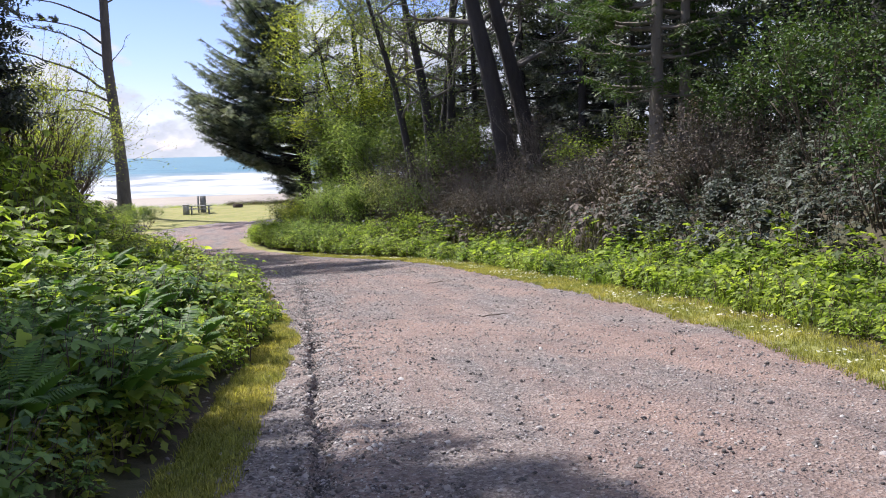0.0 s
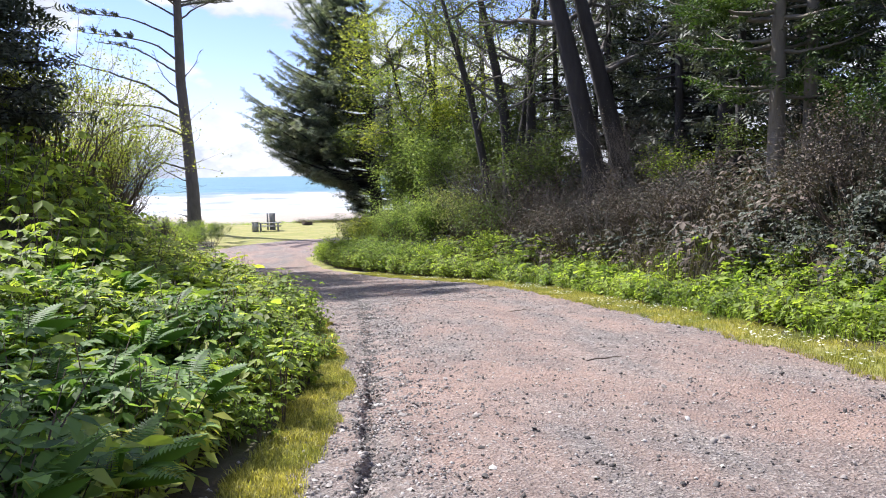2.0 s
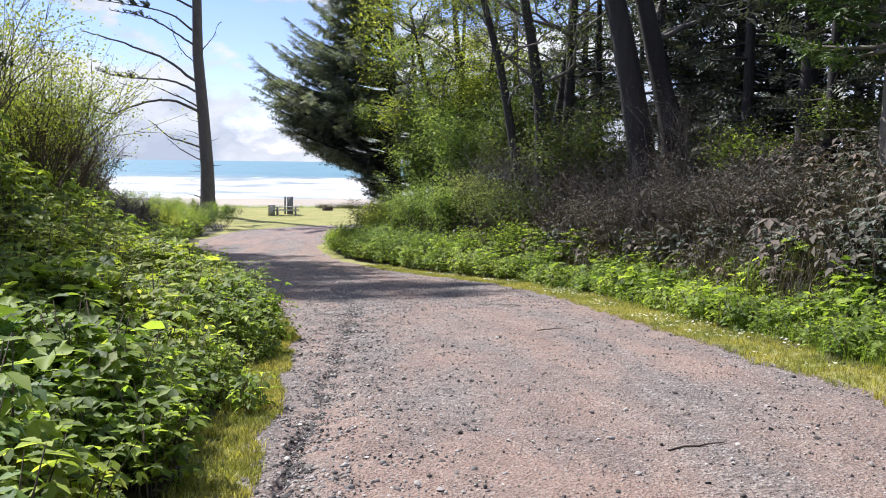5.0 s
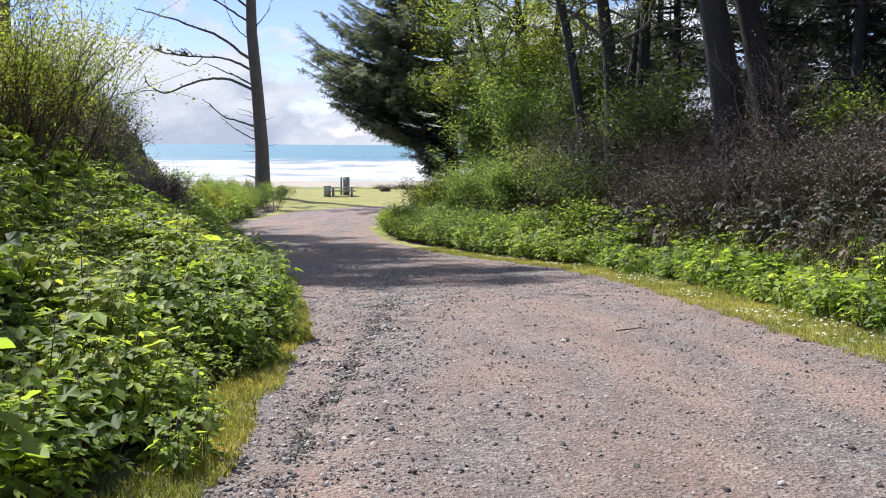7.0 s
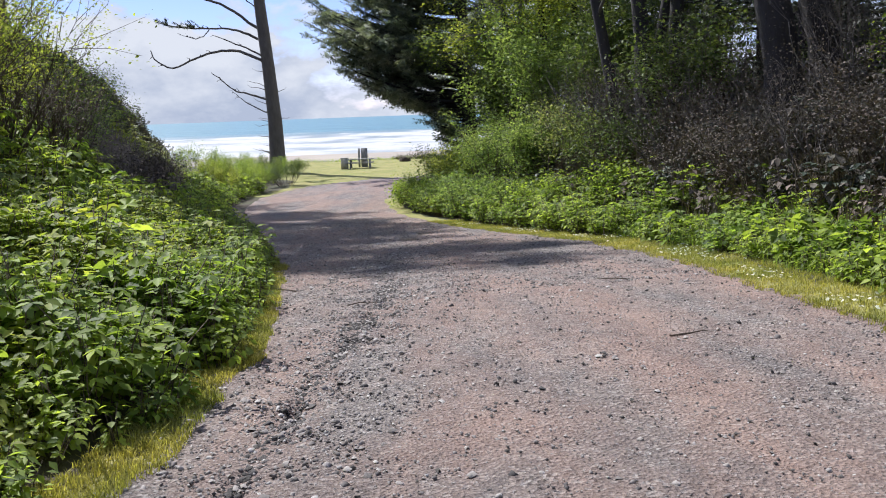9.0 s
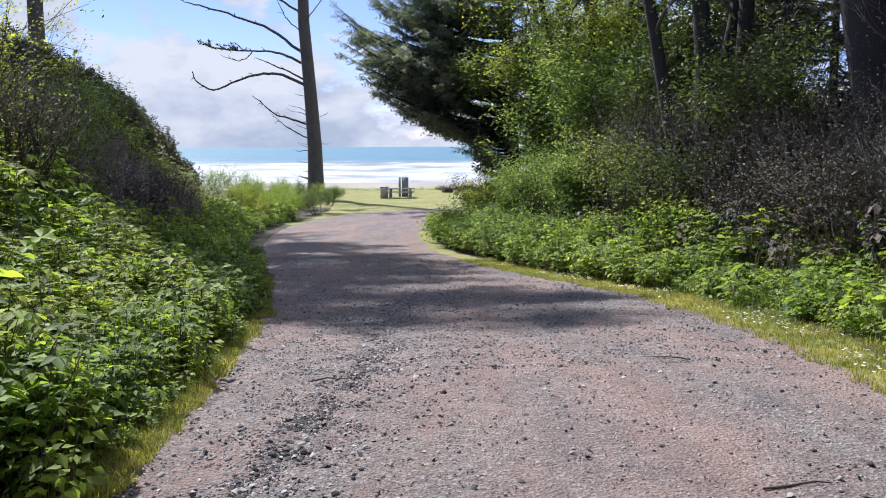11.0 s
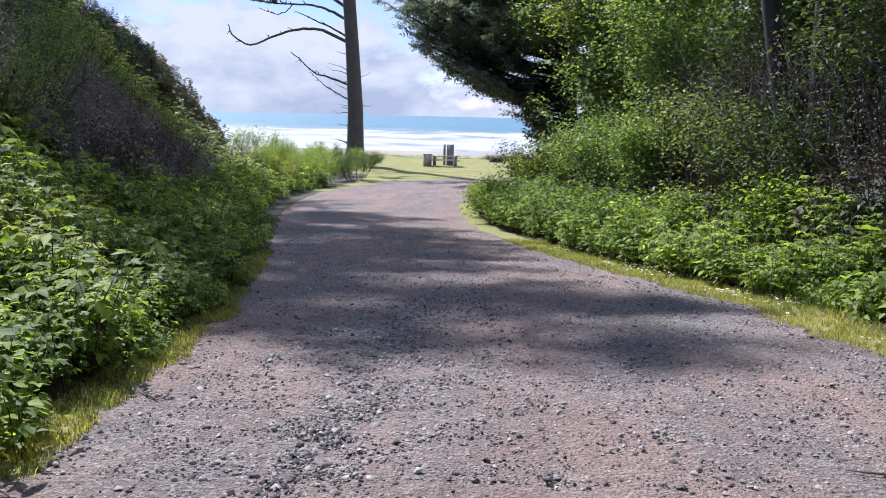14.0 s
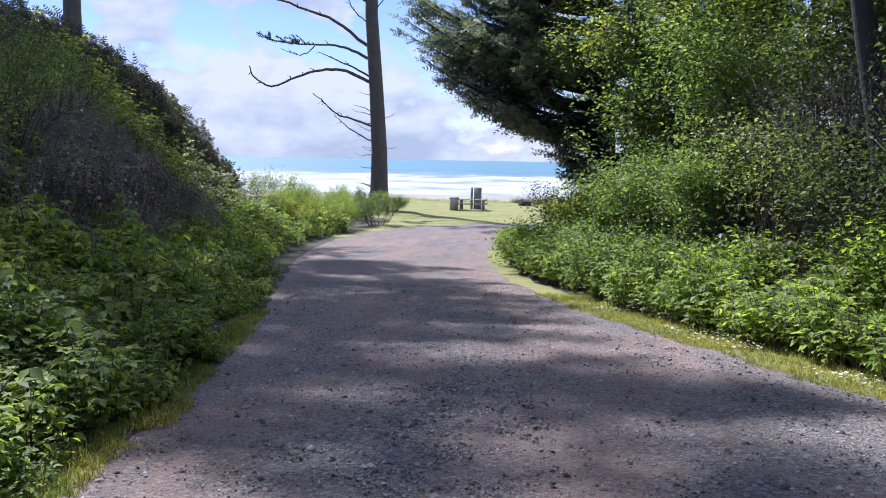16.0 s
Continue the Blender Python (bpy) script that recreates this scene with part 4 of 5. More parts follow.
# bushes on the right
for x, y, t, w, mat, lv, lab in [(9.6, 10.5, 2.4, 1.6, M_needle_lit, 2600, "dark leafy bush beside the road"), (10.8, 13.2, 3.2, 1.8, M_needle_lit, 2600, "dark leafy bush beside the road"),
                                 (10.4, 16.6, 2.0, 1.6, M_dead, 2200, "dark leafy bush under spruce trees"), (12.2, 16.8, 2.6, 1.7, M_needle_lit, 3600, "dark leafy bush under spruce trees"), (12.8, 14.6, 2.8, 1.8, M_needle_lit, 3600, "dark leafy bush under spruce trees"), (12.4, 19.0, 2.0, 1.5, M_needle_lit, 3000, "dark leafy bush under spruce trees"), (10.6, 7.2, 3.4, 1.9, M_leaf_deep, 3000, "dark green leafy bush beside the road"),
                                 (10.2, 22.6, 1.6, 1.5, M_dead, 1500, "brown bramble bush under trees"), (10.2, 25.4, 1.8, 1.6, M_dead, 1700, "brown bramble bush under trees"),
                                 (9.4, 28.6, 1.9, 1.6, M_dead, 1900, "brown bramble bush under trees"), (8.8, 31.6, 1.8, 1.5, M_dead, 1700, "brown bramble bush under trees"),
                                 (8.0, 34.5, 2.3, 1.6, M_leaf_deep, 2300, "dark bush under an alder"), (7.2, 37.4, 2.6, 1.5, M_olive, 2300, "olive twiggy bush under an alder"),
                                 (6.6, 39.2, 2.7, 1.4, M_alder, 3800, "green leafy bush at the road's edge"), (5.6, 42.2, 2.9, 1.4, M_alder, 4600, "green leafy bush at the road's edge"),
                                 (4.6, 45.6, 2.3, 1.3, M_leaf_lime, 4600, "bright green leafy bush at the road's edge"), (4.4, 49.8, 2.2, 1.4, M_leaf_deep, 3000, "dark green bush at the road's bend"),
                                 (12.6, 27.6, 1.6, 1.8, M_leaf, 2000, "mossy green bush on the bank"), (13.2, 24.5, 1.5, 1.6, M_leaf_deep, 1800, "dark bush on the bank"),
                                 (13.5, 33, 1.8, 1.8, M_leaf_deep, 2000, "dark bush on the bank"), (12, 39, 2.2, 1.9, M_leaf_deep, 2200, "dark bush on the bank"), (9, 50, 2.6, 2.2, M_leaf_deep, 3200, "dark bush behind the bend")]:
    bush("bush", x, y, t, w, lab, mat, int(lv * (2.2 if mat is M_dead else 1.5)), 0.06 if mat is M_dead else 0.085)

# thickets of dead twigs in front of the dark trunks
for x, y, t, w in [(9.8, 27.0, 2.0, 1.5), (9.6, 30.0, 2.2, 1.5), (9.0, 33.0, 2.4, 1.5), (8.4, 36.2, 2.6, 1.4), (10.6, 24.0, 1.9, 1.5), (8.0, 39.0, 2.6, 1.3), (11.6, 29.0, 2.6, 1.6), (10.8, 34.5, 2.9, 1.6), (11.0, 17.8, 2.0, 1.4)]:
    bush("dead_bush", x, y, t, w, "tangle of bare brown twigs under trees", M_dead, 1800, 0.05, 24, M_grey_twig, 0.3, 3)

# leafy bushes that crowd the road's edge towards the bend
for x, y, t, w, mat, lv, lab in [(4.7, 40.6, 1.5, 1.2, M_alder, 3000, "fresh green leafy bush crowding the road's edge"), (4.0, 43.2, 1.6, 1.2, M_alder, 3200, "fresh green leafy bush crowding the road's edge"), (3.3, 46.0, 1.5, 1.1, M_leaf, 3000, "bright green leafy bush crowding the road's edge"),
                                 (2.9, 48.6, 1.3, 1.1, M_leaf, 2800, "bright green leafy bush crowding the road's edge"), (2.7, 51.2, 1.1, 1.0, M_leaf, 2600, "low bright green bush at the road's bend"), (5.6, 38.2, 1.4, 1.2, M_alder, 2800, "fresh green leafy bush crowding the road's edge"),
                                 (6.4, 36.0, 1.3, 1.1, M_leaf, 2600, "green leafy bush beside the road"), (5.6, 44.6, 2.2, 1.3, M_alder, 3400, "sunlit leafy bush behind lower ones"), (4.8, 48.0, 2.0, 1.3, M_alder, 3200, "sunlit leafy bush behind lower ones"), (6.9, 40.0, 2.2, 1.2, M_alder, 3200, "sunlit leafy bush behind lower ones"), (7.7, 33.2, 1.2, 1.1, M_leaf, 2400, "green leafy bush beside the road")]:
    bush("bush", x, y, t, w, lab, mat, int(lv * 1.4), 0.095, 26, loose=0.15)

# tall leafy bushes under the alders
for x, y, t, w, mat, lv, lab in [(7.4, 41.0, 4.4, 1.5, M_alder, 5200, "tall green leafy bush under alder trees"), (7.3, 43.6, 4.8, 1.5, M_alder, 5200, "tall fresh green bush under alder trees"), (6.7, 46.4, 4.4, 1.4, M_alder, 5200, "tall green leafy bush under alder trees"),
                                 (8.6, 38.4, 3.8, 1.4, M_leaf_deep, 3000, "tall dark twiggy bush under alder trees"), (9.8, 33.8, 3.2, 1.5, M_leaf_deep, 3000, "dark bush among bare trunks"), (10.2, 39.6, 4.8, 1.7, M_leaf_deep, 4600, "tall dark green bush among bare trunks"), (8.6, 46.5, 4.5, 1.8, M_alder, 4200, "tall green bush behind an alder")]:
    bush("bush", x, y, t, w, lab, mat, int(lv * 1.7), 0.12, 18, loose=0.26)

# bushes on the left bank
for x, y, t, w, mat, lv, st, lab in [(-4.2, 21.0, 3.2, 1.7, M_leaf_lime, 3200, 54, "twiggy willow bush coming into leaf"), (-4.0, 24.0, 3.0, 1.7, M_leaf_lime, 3400, 58, "twiggy willow bush coming into leaf"),
                                     (-4.4, 27.0, 2.7, 1.6, M_leaf_lime, 2800, 56, "twiggy willow bush coming into leaf"), (-4.8, 30.0, 2.3, 1.5, M_dead, 1900, 54, "bare brown twiggy bush on the bank"),
                                     (-5.6, 33.0, 1.8, 1.5, M_alder, 2200, 24, "green windswept bush on the bank"), (-6.9, 37.0, 2.6, 1.8, M_alder, 3000, 24, "green windswept bush on the bank"),
                                     (-8.4, 41.0, 2.5, 1.8, M_alder, 3000, 22, "green windswept bush on the bank"), (-4.6, 34.6, 1.5, 1.5, M_dead, 2400, 34, "brown twiggy bush low on the bank"), (-5.4, 38.4, 1.6, 1.6, M_dead, 2600, 34, "brown twiggy bush low on the bank"), (-6.6, 42.4, 1.6, 1.6, M_dead, 2400, 34, "brown twiggy bush low on the bank"),
                                     (-6.6, 61.5, 1.7, 1.7, M_leaf, 3400, 18, "green salal bush at the lawn's edge"), (-4.9, 65.5, 1.7, 1.5, M_leaf_deep, 3600, 16, "green salal bush at the lawn's edge"),
                                     (-8.0, 64.5, 1.8, 1.8, M_leaf, 3400, 16, "green salal bush at the lawn's edge"), (-7.2, 57.5, 1.7, 1.6, M_leaf_lime, 3000, 16, "bright green bush below the bank"),
                                     (-7.9, 60.0, 2.0, 1.5, M_leaf, 3200, 18, "bright green bush at the bank's end"), (-9.6, 61.5, 2.2, 1.7, M_leaf, 3600, 18, "bright green bush at the bank's end"),
                                     (-6.5, 69.0, 1.5, 1.6, M_leaf, 3200, 18, "green salal bush beside the lawn"), (-8.4, 71.0, 1.6, 1.7, M_leaf, 3400, 18, "green salal bush beside the lawn"),
                                     (-7.4, 75.4, 1.5, 1.5, M_leaf_deep, 3600, 18, "green salal bush at the foot of a pine"), (-6.2, 76.6, 1.4, 1.3, M_leaf, 3400, 18, "green salal bush at the foot of a pine"),
                                     (-9.2, 77.0, 1.6, 1.6, M_leaf, 3400, 18, "green salal bush at the foot of a pine"), (-10.6, 73.0, 1.7, 1.7, M_leaf, 3400, 18, "green salal bush beside the lawn")]:
    bush("bush", x, y, t, w, lab, mat, int(lv * (3.4 if mat is M_leaf_lime else 2.2)), 0.06, st, loose=0.09)


def wind_bush(x, y, tall, wide, label, mat=None, twigs=1700, size=0.42):
    """A dense, low bush shorn by the wind: a dome of short twigs that all stream away from the sea."""
    z0 = float(height(x, y))
    e = holder("windswept_bush", x, y, z0, label, "bush")
    wood, crown = Build(), Build()
    az = R.uniform(0, 6.283, twigs)
    el = np.arcsin(R.uniform(0.0, 1.0, twigs))
    rad = R.uniform(0.72, 1.0, twigs) * (1 + 0.16 * np.sin(az * 3 + x) * np.cos(el * 5 + y) + 0.10 * np.sin(az * 7 + el * 9))
    px, py = np.cos(az) * np.cos(el) * rad * wide, np.sin(az) * np.cos(el) * rad * wide * 1.2
    pz = np.sin(el) * rad * tall + height(x + px, y + py) - z0
    d = np.stack([px / wide - 0.5, py / wide - 0.8, 0.5 + pz * 0 + R.normal(0, 0.4, twigs)], -1)
    mats = frames_along(d + R.normal(0, 0.3, (twigs, 3)), size * R.uniform(0.6, 1.3, twigs), 0.8)
    for t in range(3):
        m = np.arange(twigs) % 3 == t
        crown.scatter(*SPRAYS[t], np.stack([px, py, pz], -1)[m], mats[m])
    for k in range(46):
        a = np.array([R.normal(0, 0.2), R.normal(0, 0.2), -0.2])
        i = int(R.integers(0, twigs))
        b = np.array([px[i], py[i], pz[i]]) * R.uniform(0.8, 1.1)
        wood.tube(curve_points(a, b, (0, 0, 0.2), 6, 0.05), np.linspace(0.04, 0.006, 6), 4)
    part_of("foliage", crown, mat or M_mat, e)
    tagged(part_of("stem_work", wood, M_bark, e), kind="stuff")


for x, y, t, w in [(-12.0, 45.5, 1.5, 2.0), (-13.4, 48.6, 1.7, 2.0), (-12.6, 52.6, 1.9, 1.7), (-12.2, 55.0, 1.9, 1.7), (-11.9, 57.4, 2.2, 1.6), (-11.6, 59.6, 1.6, 1.4), (-11.0, 42.0, 1.3, 1.8), (-15.2, 50.0, 1.9, 2.3), (-15.4, 55.0, 2.0, 2.3)]:
    wind_bush(x, y, t, w, "dark windshorn bush on the crest of the bank")
for x, y, t, w in [(-8.4, 37.0, 1.0, 1.5), (-7.6, 34.0, 1.2, 1.6)]:
    wind_bush(x, y, t, w, "olive green windswept bush on the bank", M_olive, 1600, 0.32)


# ---- picnic table, signpost, fire ring ----
def boxed(b, x0, y0, z0, x1, y1, z1):
    v = [(x, y, z) for z in (z0, z1) for y in (y0, y1) for x in (x0, x1)]
    b.add(v, None, [(0, 2, 3, 1), (4, 5, 7, 6), (0, 1, 5, 4), (2, 6, 7, 3), (0, 4, 6, 2), (1, 3, 7, 5)])


M_weathered = bark_material("weathered_timber", (0.16, 0.16, 0.16), (0.34, 0.34, 0.33), 9.0, 1.0)
M_concrete = ground_material("grey_concrete", [(0.3, (0.30, 0.30, 0.29)), (0.7, (0.42, 0.42, 0.40))], fine=12.0, bump=0.2)
M_iron = bark_material("rusty_iron", (0.03, 0.025, 0.02), (0.10, 0.07, 0.05), 12.0, 1.0)


def picnic_table():
    x, y = -1.1, 80.5
    e = holder("picnic_table", x, y, float(height(x, y)), "grey weathered timber picnic table on the lawn", "picnic table")
    for k in range(5):
        b = Build()
        boxed(b, -1.05, -0.38 + k * 0.155, 0.70, 1.05, -0.235 + k * 0.155, 0.745)
        part_of("tabletop_plank", b, M_weathered, e)
    for s in (-1, 1):
        for k in range(2):
            b = Build()
            boxed(b, -1.05, s * 0.72 + k * 0.15 - 0.15, 0.42, 1.05, s * 0.72 + k * 0.15 - 0.01, 0.46)
            part_of("bench_plank", b, M_weathered, e)
    for s in (-0.75, 0.75):
        b = Build()
        boxed(b, s - 0.05, -0.86, 0.34, s + 0.05, 0.86, 0.42)
        part_of("bench_beam", b, M_weathered, e)
        b = Build()
        boxed(b, s - 0.05, -0.4, 0.62, s + 0.05, 0.4, 0.70)
        part_of("top_beam", b, M_weathered, e)
        for t in (-1, 1):
            b = Build()
            b.tube([(s, t * 0.75, 0.0), (s, t * 0.3, 0.68)], [0.065, 0.065], 4)
            part_of("leg", b, M_weathered, e)


picnic_table()


def sign_board():
    x, y = -0.95, 82.2
    e = holder("sign_board", x, y, float(height(x, y)), "two tall grey boards standing behind a picnic table", "sign board")
    for dx, w in ((-0.42, 0.16), (0.0, 0.52)):
        b = Build()
        boxed(b, dx - w / 2 + 0.1, -0.05, -0.1, dx + w / 2 + 0.1, 0.05, 1.5)
        part_of("board", b, M_weathered, e)


sign_board()


def litter_box():
    x, y = -2.3, 80.0
    e = holder("litter_box", x, y, float(height(x, y)), "pale grey concrete box beside a picnic table", "litter box")
    b = Build()
    boxed(b, -0.27, -0.27, 0, 0.27, 0.27, 0.80)
    part_of("body", b, M_concrete, e)
    b = Build()
    boxed(b, -0.3, -0.3, 0.80, 0.3, 0.3, 0.87)
    part_of("lid", b, M_concrete, e)


litter_box()


def fire_ring():
    x, y = 2.4, 88.0
    e = holder("fire_ring", x, y, float(height(x, y)), "low dark iron fire ring on the lawn", "fire ring")
    b = Build()
    a = np.arange(25) * 2 * np.pi / 24
    prof = [(0.5, 0.0), (0.5, 0.3), (0.46, 0.3), (0.46, 0.02)]
    v = np.array([[(r * math.cos(t), r * math.sin(t), z) for r, z in prof] for t in a]).reshape(-1, 3)
    b.add(v, None, [(i * 4 + k, (i + 1) * 4 + k, (i + 1) * 4 + k + 1, i * 4 + k + 1) for i in range(24) for k in range(3)])
    part_of("ring", b, M_iron, e)
    b = Build()
    for k in range(4):
        b.tube([(-0.4, -0.3 + 0.2 * k, 0.31), (0.4, -0.3 + 0.2 * k, 0.31)], [0.015, 0.015], 4)
    part_of("grate", b, M_iron, e)


fire_ring()

# ---- undergrowth ----
SMALLB = [plant(i, 4, 0.75, LITTLE, 0.095, 7, 0.35, True) for i in range(4)]
HERB = [plant(20 + i, 5, 0.5, LITTLE, 0.11, 8, 0.3) for i in range(3)]
FARB = [plant(40 + i, 3, 0.75, THIN, 0.15, 5, 0.4, True) for i in range(3)]
OLIVE = [plant(50 + i, 4, 0.7, THIN, 0.115, 6, 0.4, True) for i in range(3)]
CANES = [plant(60 + i, 7, 1.0, THIN, 0.07, 4, 0.3) for i in range(3)]
M_cane_wood = bark_material("cane_bark", (0.12, 0.10, 0.09), (0.34, 0.29, 0.26), 8.0)
# same plants as the next stretch, in a leaf colour darkened for shade
grow("undergrowth", strip(360, 3.5, 12, -2.8, -0.75, edge_left), CUTLEAF, M_leaf_shaded, M_twig, (0.7, 1.2), "deep green leafy undergrowth along the road, darkened as if shaded")
grow("undergrowth", strip(540, 9, 21, -2.8, -0.45, edge_left), CUTLEAF, M_leaf, M_twig, (0.7, 1.2), "bright green salmonberry undergrowth along the road")
grow("undergrowth", strip(1050, 18, 33, -3.2, -0.36, edge_left), SMALLB, M_leaf, M_twig, (0.7, 1.2), "bright green salmonberry undergrowth further along the road")
grow("undergrowth", strip(520, 16, 34, -4.6, -0.9, edge_left, 0.3, 8.0), SMALLB, M_leaf_lime, M_twig, (0.9, 1.4), "yellow-green salmonberry shoots over the undergrowth")
grow("undergrowth", strip(420, 5.5, 30, -3.4, -0.65, edge_left, 0.45, 4.0), BROAD, M_leaf, M_twig, (0.7, 1.3), "broad-leaved green plants among the undergrowth")
# lime leaf colour also carries the sunlit rim of the undergrowth
grow("undergrowth", strip(300, 5, 24, -1.2, -0.7, edge_left), HERB, M_leaf_lime, M_twig, (0.8, 1.3), "lime green plants brightening the sunlit road's edge")
grow("undergrowth", strip(320, 14, 42, -0.7, -0.12, edge_left, 0.35, 7.0), HERB, M_leaf, M_twig, (0.4, 0.95), "low green weeds creeping over the road's edge")
grow("undergrowth", strip(800, -2, 31, -8.5, -3.0, edge_left), FARB, M_leaf, M_twig, (1.0, 1.6), "green undergrowth higher up the bank")
grow("undergrowth", strip(900, 28, 36, -9, -0.8, edge_left), FARB, M_leaf, M_twig, (0.8, 1.3), "green undergrowth on the steep bank")
grow("undergrowth", strip(500, 35, 61, -3.4, -0.8, edge_left), FARB, M_leaf, M_twig, (0.8, 1.3), "green undergrowth at the foot of the steep bank")
grow("undergrowth", strip(1500, 33, 58, -11.5, -3.6, edge_left), OLIVE, M_olive, M_twig, (0.8, 1.3), "olive green scrub on the steep bank")
grow("undergrowth", strip(1100, 33.5, 48, -6.4, -2.4, edge_left, 0.3, 6.0), CANES, M_cane, M_cane_wood, (0.8, 1.4), "bare grey-brown canes in a thicket on the bank")
up = R.uniform(3.2, 10.0, 560)
y = 48.6 + 0.25 * (up - 4) + R.normal(0, 0.8, 560)
grow("undergrowth", (edge_left(y) - up, y), OLIVE, M_leaf_lime, M_twig, (1.3, 2.0), "lime green plants in a band up the bank")
grow("undergrowth", strip(500, 30, 62, -3.2, -0.7, edge_left), HERB, M_leaf, M_twig, (0.8, 1.4), "green plants at the foot of the bank")
grow("undergrowth", strip(1700, 2, 34, 0.8, 2.6, edge_right), HERB, M_leaf, M_twig, (0.6, 1.15), "bright green plants along the road verge")
grow("undergrowth", strip(380, 3, 34, 0.95, 3.0, edge_right, 0.4, 6.0), BROAD, M_leaf, M_twig, (0.6, 1.1), "broad-leaved bright green plants along the verge")
grow("undergrowth", strip(1300, 30, 53, 0.7, 3.0, edge_right), OLIVE, M_leaf, M_twig, (0.7, 1.4), "green undergrowth at the road's edge under trees")
# leafy plants of the next two stretches take the dark needle colour, not leaf green
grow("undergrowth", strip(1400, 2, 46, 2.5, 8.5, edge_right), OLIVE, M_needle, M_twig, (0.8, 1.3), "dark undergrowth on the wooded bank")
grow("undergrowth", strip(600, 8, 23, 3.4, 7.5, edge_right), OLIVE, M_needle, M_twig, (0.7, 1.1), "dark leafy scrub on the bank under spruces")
grow("undergrowth", strip(500, 18, 40, 2.4, 6.5, edge_right), FARB, M_dead, M_twig, (0.8, 1.4), "brown dead brambles under the trees")

x, y = strip(420, 18, 42, 2.6, 6.5, edge_right, 0.35, 5.0)
b = Build()
az = R.uniform(0, 6.283, len(x))
dirs = np.stack([np.cos(az), np.sin(az), R.uniform(-0.5, 0.5, len(x))], -1)
b.scatter(*FROND, np.stack([x, y, height(x, y) + R.uniform(0.2, 0.8, len(x))], -1), frames_along(dirs, R.uniform(0.2, 0.42, len(x)), 0.5))
tagged(part_of("dead_fern", b, M_straw), "dry grey-brown fern fronds under the trees", "dead ferns", kind="stuff")

first = fern()
spots = [(-0.75, 6.2), (-0.5, 7.3), (-0.9, 8.4), (-0.35, 9.2), (-1.4, 7.2), (-1.6, 9.6), (-0.9, 10.6), (-1.9, 11.4), (-1.2, 5.4), (-2.4, 8.2), (-1.5, 13.0), (-0.8, 12.4), (-2.2, 14.6)]
for i, (x, y) in enumerate(spots):
    m = pose(x, y, float(height(x, y)) + 0.3, R.uniform(-8, 8), R.uniform(-5, 15), R.uniform(0, 360))
    if i == 0:
        first.matrix_basis = m
    else:
        copy_thing(first, m)


# ---- grass, flowers, stones, sticks ----
def tuft_template(seed, blades=6, tall=1.0, w=0.04):
    r = random.Random(seed)
    v, f = [], []
    for k in range(blades):
        a, q = r.uniform(0, 6.283), r.uniform(0.15, 0.8)
        c, s = math.cos(a), math.sin(a)
        hh = tall * r.uniform(0.4, 1.0)
        bx, by = r.uniform(-0.45, 0.45), r.uniform(-0.45, 0.45)
        i = len(v)
        mx, my = bx + c * q * 0.45 * hh, by + s * q * 0.45 * hh
        v += [(bx - s * w, by + c * w, -0.1), (bx + s * w, by - c * w, -0.1), (mx - s * w, my + c * w, hh * 0.65), (mx + s * w, my - c * w, hh * 0.65), (bx + c * q * hh * 1.3, by + s * q * hh * 1.3, hh)]
        f += [(i, i + 1, i + 2), (i + 2, i + 1, i + 3), (i + 2, i + 3, i + 4)]
    return np.array(v), np.array(f)


TUFTS = [tuft_template(s) for s in range(3)]
LONG = [tuft_template(10 + s, 16, 1.0, 0.006) for s in range(3)]


def grass(name, where, size, label, mat=M_grass, tilt=0.15):
    x, y = where
    b = Build()
    for t in range(3):
        m = np.arange(len(x)) % 3 == t
        b.scatter(*(LONG if size[1] > 0.2 else TUFTS)[t], np.stack([x[m], y[m], height(x[m], y[m])], -1), turns(int(m.sum()), tilt, size))
    return tagged(part_of(name, b, mat), label, "grass", kind="stuff")


grass("grass", strip(11000, 3, 22, -0.42, 0.1, edge_left), (0.03, 0.08), "short yellow-green grass along the road's edge")
grass("grass", strip(15000, 3, 40, -0.15, 0.9, edge_right), (0.03, 0.08), "short yellow-green grass along the verge")
grass("grass", strip(4200, 20, 36, -0.35, 0.1, edge_left, 0.2, 3.0), (0.03, 0.085), "short ragged grass at the foot of the bank")
grass("grass", strip(500, 2, 32, 0.75, 1.5, edge_right, 0.55, 12.0), (0.2, 0.36), "long green grass at the hedge's foot", M_leaf)
fx = R.uniform(-7, 14, 3500)
fy = R.uniform(66, 93, 3500)
ok = fy > lawn_line(fx) + 0.3
grass("grass", (fx[ok], fy[ok]), (0.03, 0.06), "short mown grass of the lawn")
grass("grass", (R.uniform(1.5, 16, 900), R.uniform(90.5, 95.0, 900)), (0.35, 0.75), "tufts of dune grass at the lawn's far edge", M_straw)
grass("grass", (R.uniform(-12, 16, 1600), R.uniform(91.5, 96.0, 1600)), (0.25, 0.5), "dune grass at the bluff's edge", M_leaf)
grass("grass", strip(900, 18, 38, 2.2, 4.5, edge_right, 0.3, 2.0), (0.5, 1.0), "dry straw-coloured grass under the trees", M_straw, 0.35)

# daisies
dv = [(0, 0, 0.3)] + [(math.cos(a) * (1 if i % 2 else 0.6), math.sin(a) * (1 if i % 2 else 0.6), 0.3 + 0.1 * (i % 2)) for i, a in enumerate(np.linspace(0, 6.283, 13)[:12])]
df = [(0, 1 + i, 1 + (i + 1) % 12) for i in range(12)]
M_petal = leaf_material("white_petal", (0.62, 0.62, 0.58), (0.80, 0.80, 0.76), 0.3)
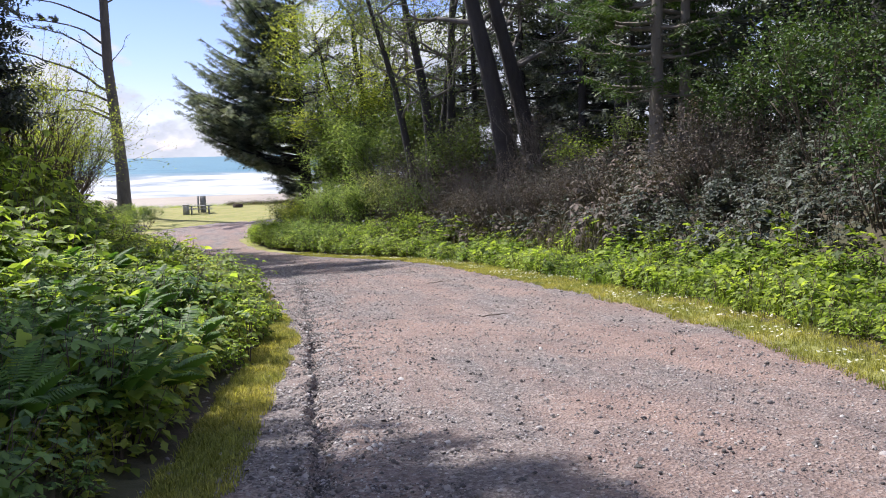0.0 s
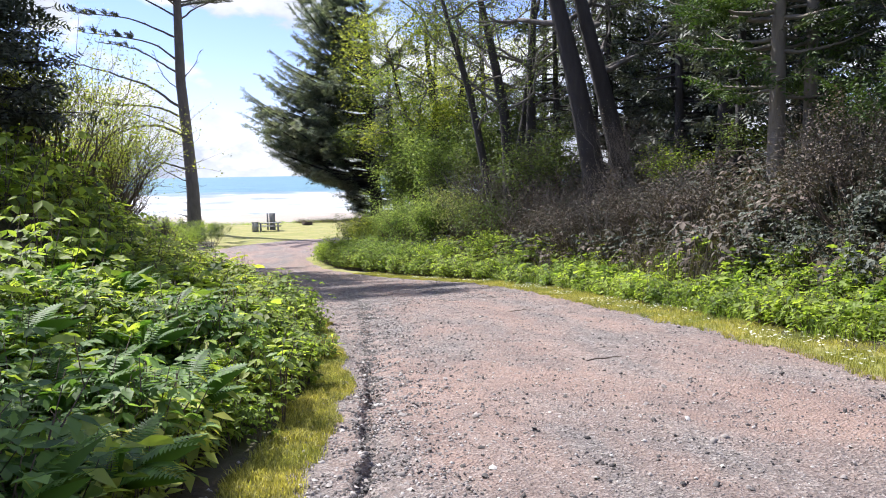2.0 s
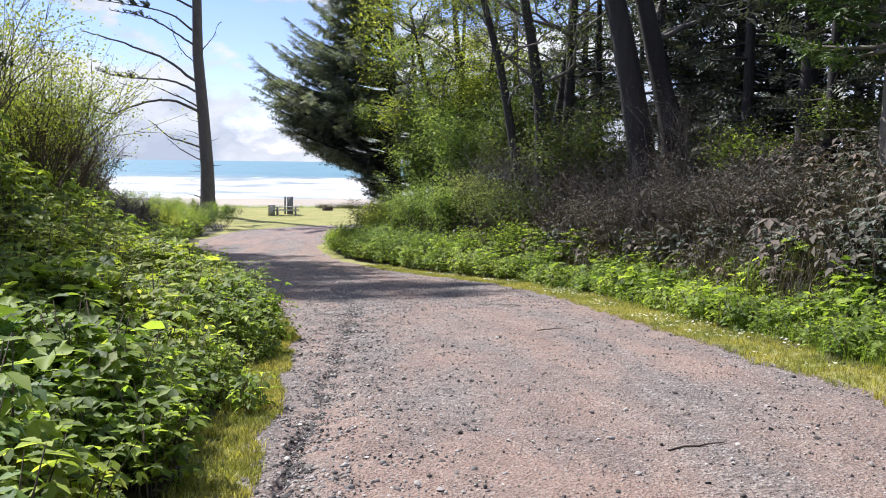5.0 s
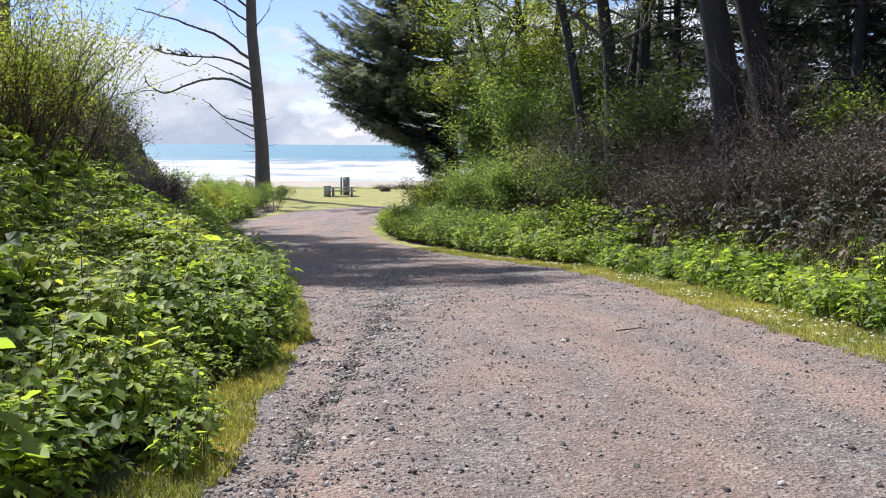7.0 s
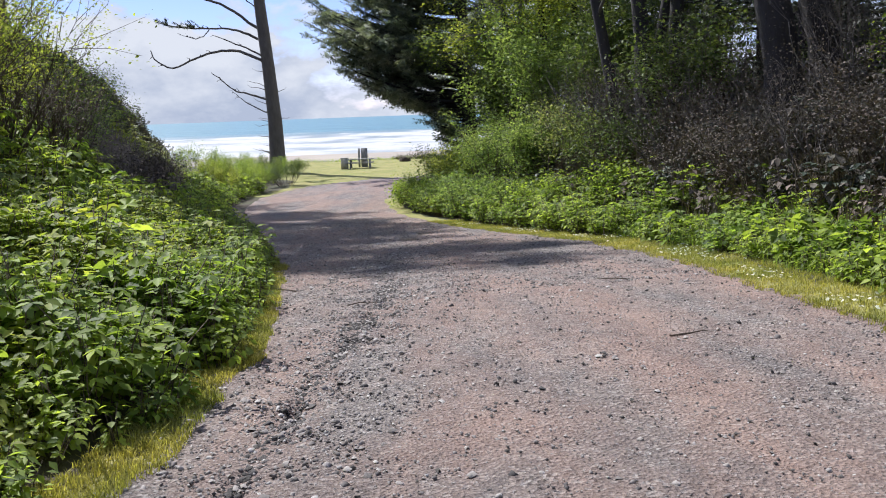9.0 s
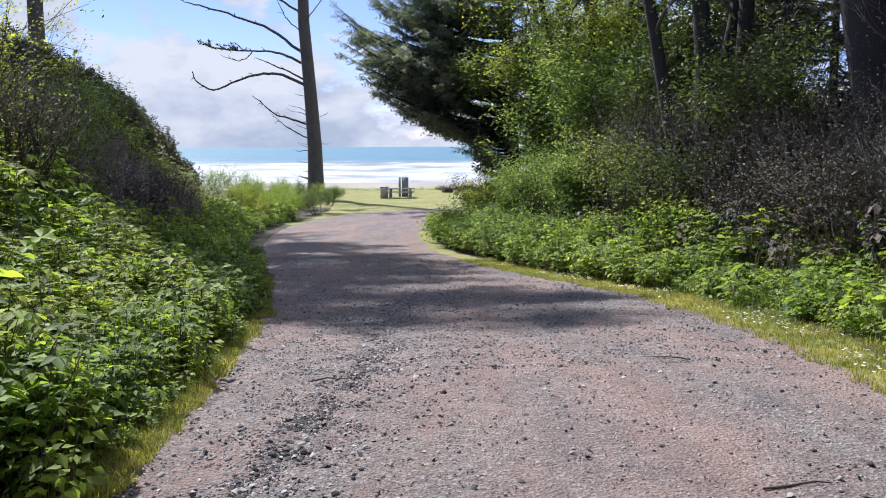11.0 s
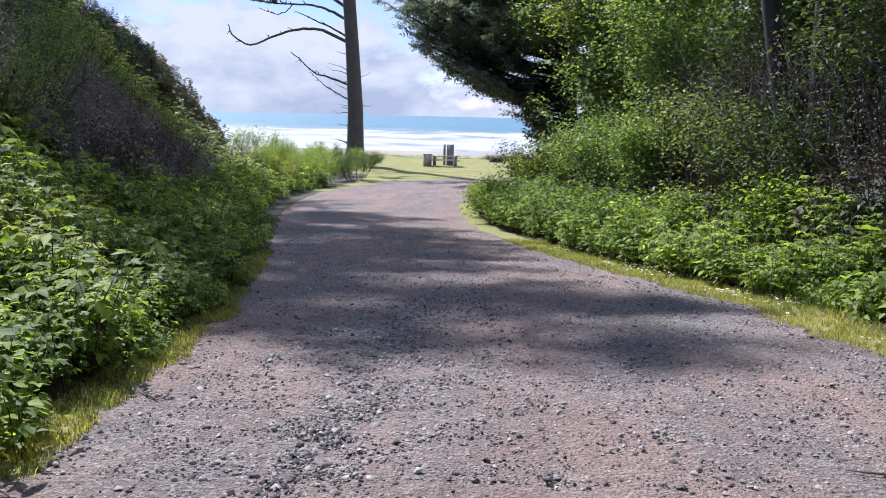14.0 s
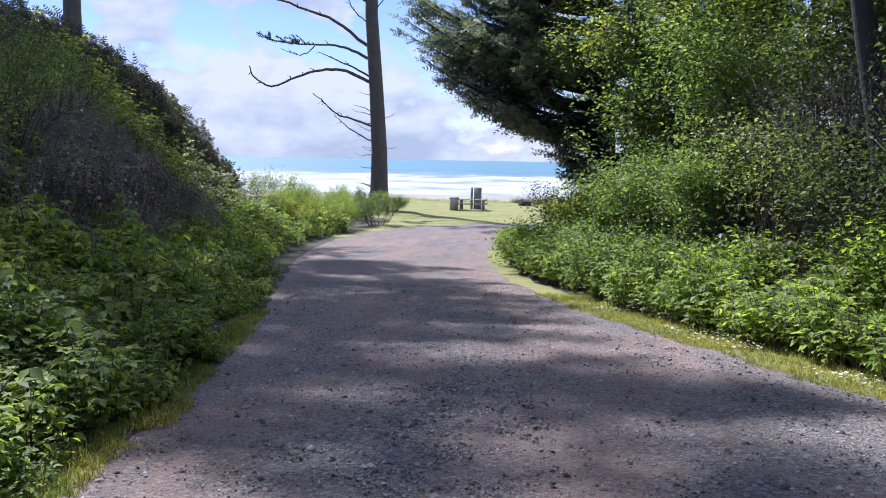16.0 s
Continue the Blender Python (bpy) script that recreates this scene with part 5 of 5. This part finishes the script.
x, y = strip(900, 4, 38, 0.0, 0.8, edge_right, 0.5, 14.0)
b = Build()
b.scatter(dv, df, np.stack([x, y, height(x, y) + 0.06], -1), turns(len(x), 0.35, (0.013, 0.026)))
tagged(part_of("daisies", b, M_petal), "small white daisies scattered in the verge", "flowers", kind="stuff")


def stone_template(seed):
    r = random.Random(seed)
    v = [(1, 0, 0), (-1, 0, 0), (0, 1, 0), (0, -1, 0), (0, 0, 0.7), (0, 0, -0.6)]
    v = [(a * r.uniform(0.7, 1.1) + r.uniform(-0.2, 0.2), b_ * r.uniform(0.6, 1.0) + r.uniform(-0.2, 0.2), c * r.uniform(0.7, 1.1)) for a, b_, c in v]
    return np.array(v), np.array([(0, 2, 4), (2, 1, 4), (1, 3, 4), (3, 0, 4), (2, 0, 5), (1, 2, 5), (3, 1, 5), (0, 3, 5)][:6])


STONES = [stone_template(s) for s in range(4)]


def stones(n, y0, y1, size, share=0.22, wide=0.28, name="gravel"):
    y = y0 + (y1 - y0) * R.random(n) ** 1.2
    x = edge_left(y) + (edge_right(y) - edge_left(y)) * R.random(n)
    near = R.random(n) < share
    x = np.where(near, rut_x(y) + R.normal(0.05, wide, n), x)
    b = Build()
    s = np.clip(R.lognormal(math.log(size), 0.45, n), 0.004, 0.04)
    mats = turns(n, 0.5, (1, 1)) * s[:, None, None]
    pos = np.stack([x, y, height(x, y) + 0.2 * s], -1)
    for t in range(4):
        m = np.arange(n) % 4 == t
        b.scatter(*STONES[t], pos[m], mats[m])
    return tagged(part_of(name, b, M_stone), "loose grey crushed stones on the road", "gravel", kind="stuff")


stones(52000, 3.0, 32, 0.0075)
stones(1500, 3.0, 40, 0.014)
stones(15000, 4.0, 30, 0.0125, 0.85, 0.45)
stones(30000, 23.0, 42, 0.0095, 0.0)


M_clod = ground_material("dark_stone", [(0.3, (0.045, 0.042, 0.042)), (0.7, (0.13, 0.12, 0.115))], fine=60.0)
# dark stones gathered along the rut make its line read darker
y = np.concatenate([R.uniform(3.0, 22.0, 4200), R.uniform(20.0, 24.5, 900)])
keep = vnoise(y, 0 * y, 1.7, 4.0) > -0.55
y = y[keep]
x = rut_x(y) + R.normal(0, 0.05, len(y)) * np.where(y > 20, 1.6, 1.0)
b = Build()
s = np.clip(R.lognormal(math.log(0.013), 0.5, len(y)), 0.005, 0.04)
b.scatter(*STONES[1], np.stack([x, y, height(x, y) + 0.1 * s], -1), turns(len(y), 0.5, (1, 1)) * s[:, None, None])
tagged(part_of("rut_gravel", b, M_clod), "dark stones lying along a washed-out rut", "gravel", kind="stuff")


y = R.uniform(3.0, 32.0, 1400)
x = edge_left(y) + (edge_right(y) - edge_left(y)) * R.random(1400)
s = np.clip(R.lognormal(math.log(0.013), 0.45, 1400), 0.006, 0.035)
b = Build()
b.scatter(*STONES[2], np.stack([x, y, height(x, y) + 0.25 * s], -1), turns(1400, 0.5, (1, 1)) * s[:, None, None])
tagged(part_of("dark_gravel", b, M_clod), "scattered dark stones lying on the road", "gravel", kind="stuff")


def stick(x, y, ln, az, r=0.007):
    z = float(height(x, y)) + r
    b = Build()
    d = np.array([math.cos(az), math.sin(az), 0]) * ln / 2
    b.tube(curve_points(-d, d, (0, 0, 0.01), 5, 0.005), [r, r * 1.1, r, r * 0.8, r * 0.4], 6)
    ob = part_of("stick", b, M_twig)
    ob.location = (x, y, z)
    return tagged(ob, "thin brown fallen stick lying on gravel", "stick")


for x, y, ln, az in [(0.75, 24.6, 0.55, 2.3), (1.9, 22.6, 0.35, 0.3), (4.9, 19.2, 0.4, 0.2), (5.2, 23.2, 0.45, 2.8), (4.1, 12.4, 0.5, 0.25), (4.6, 8.0, 0.3, 0.9)]:
    stick(x, y, ln, az)
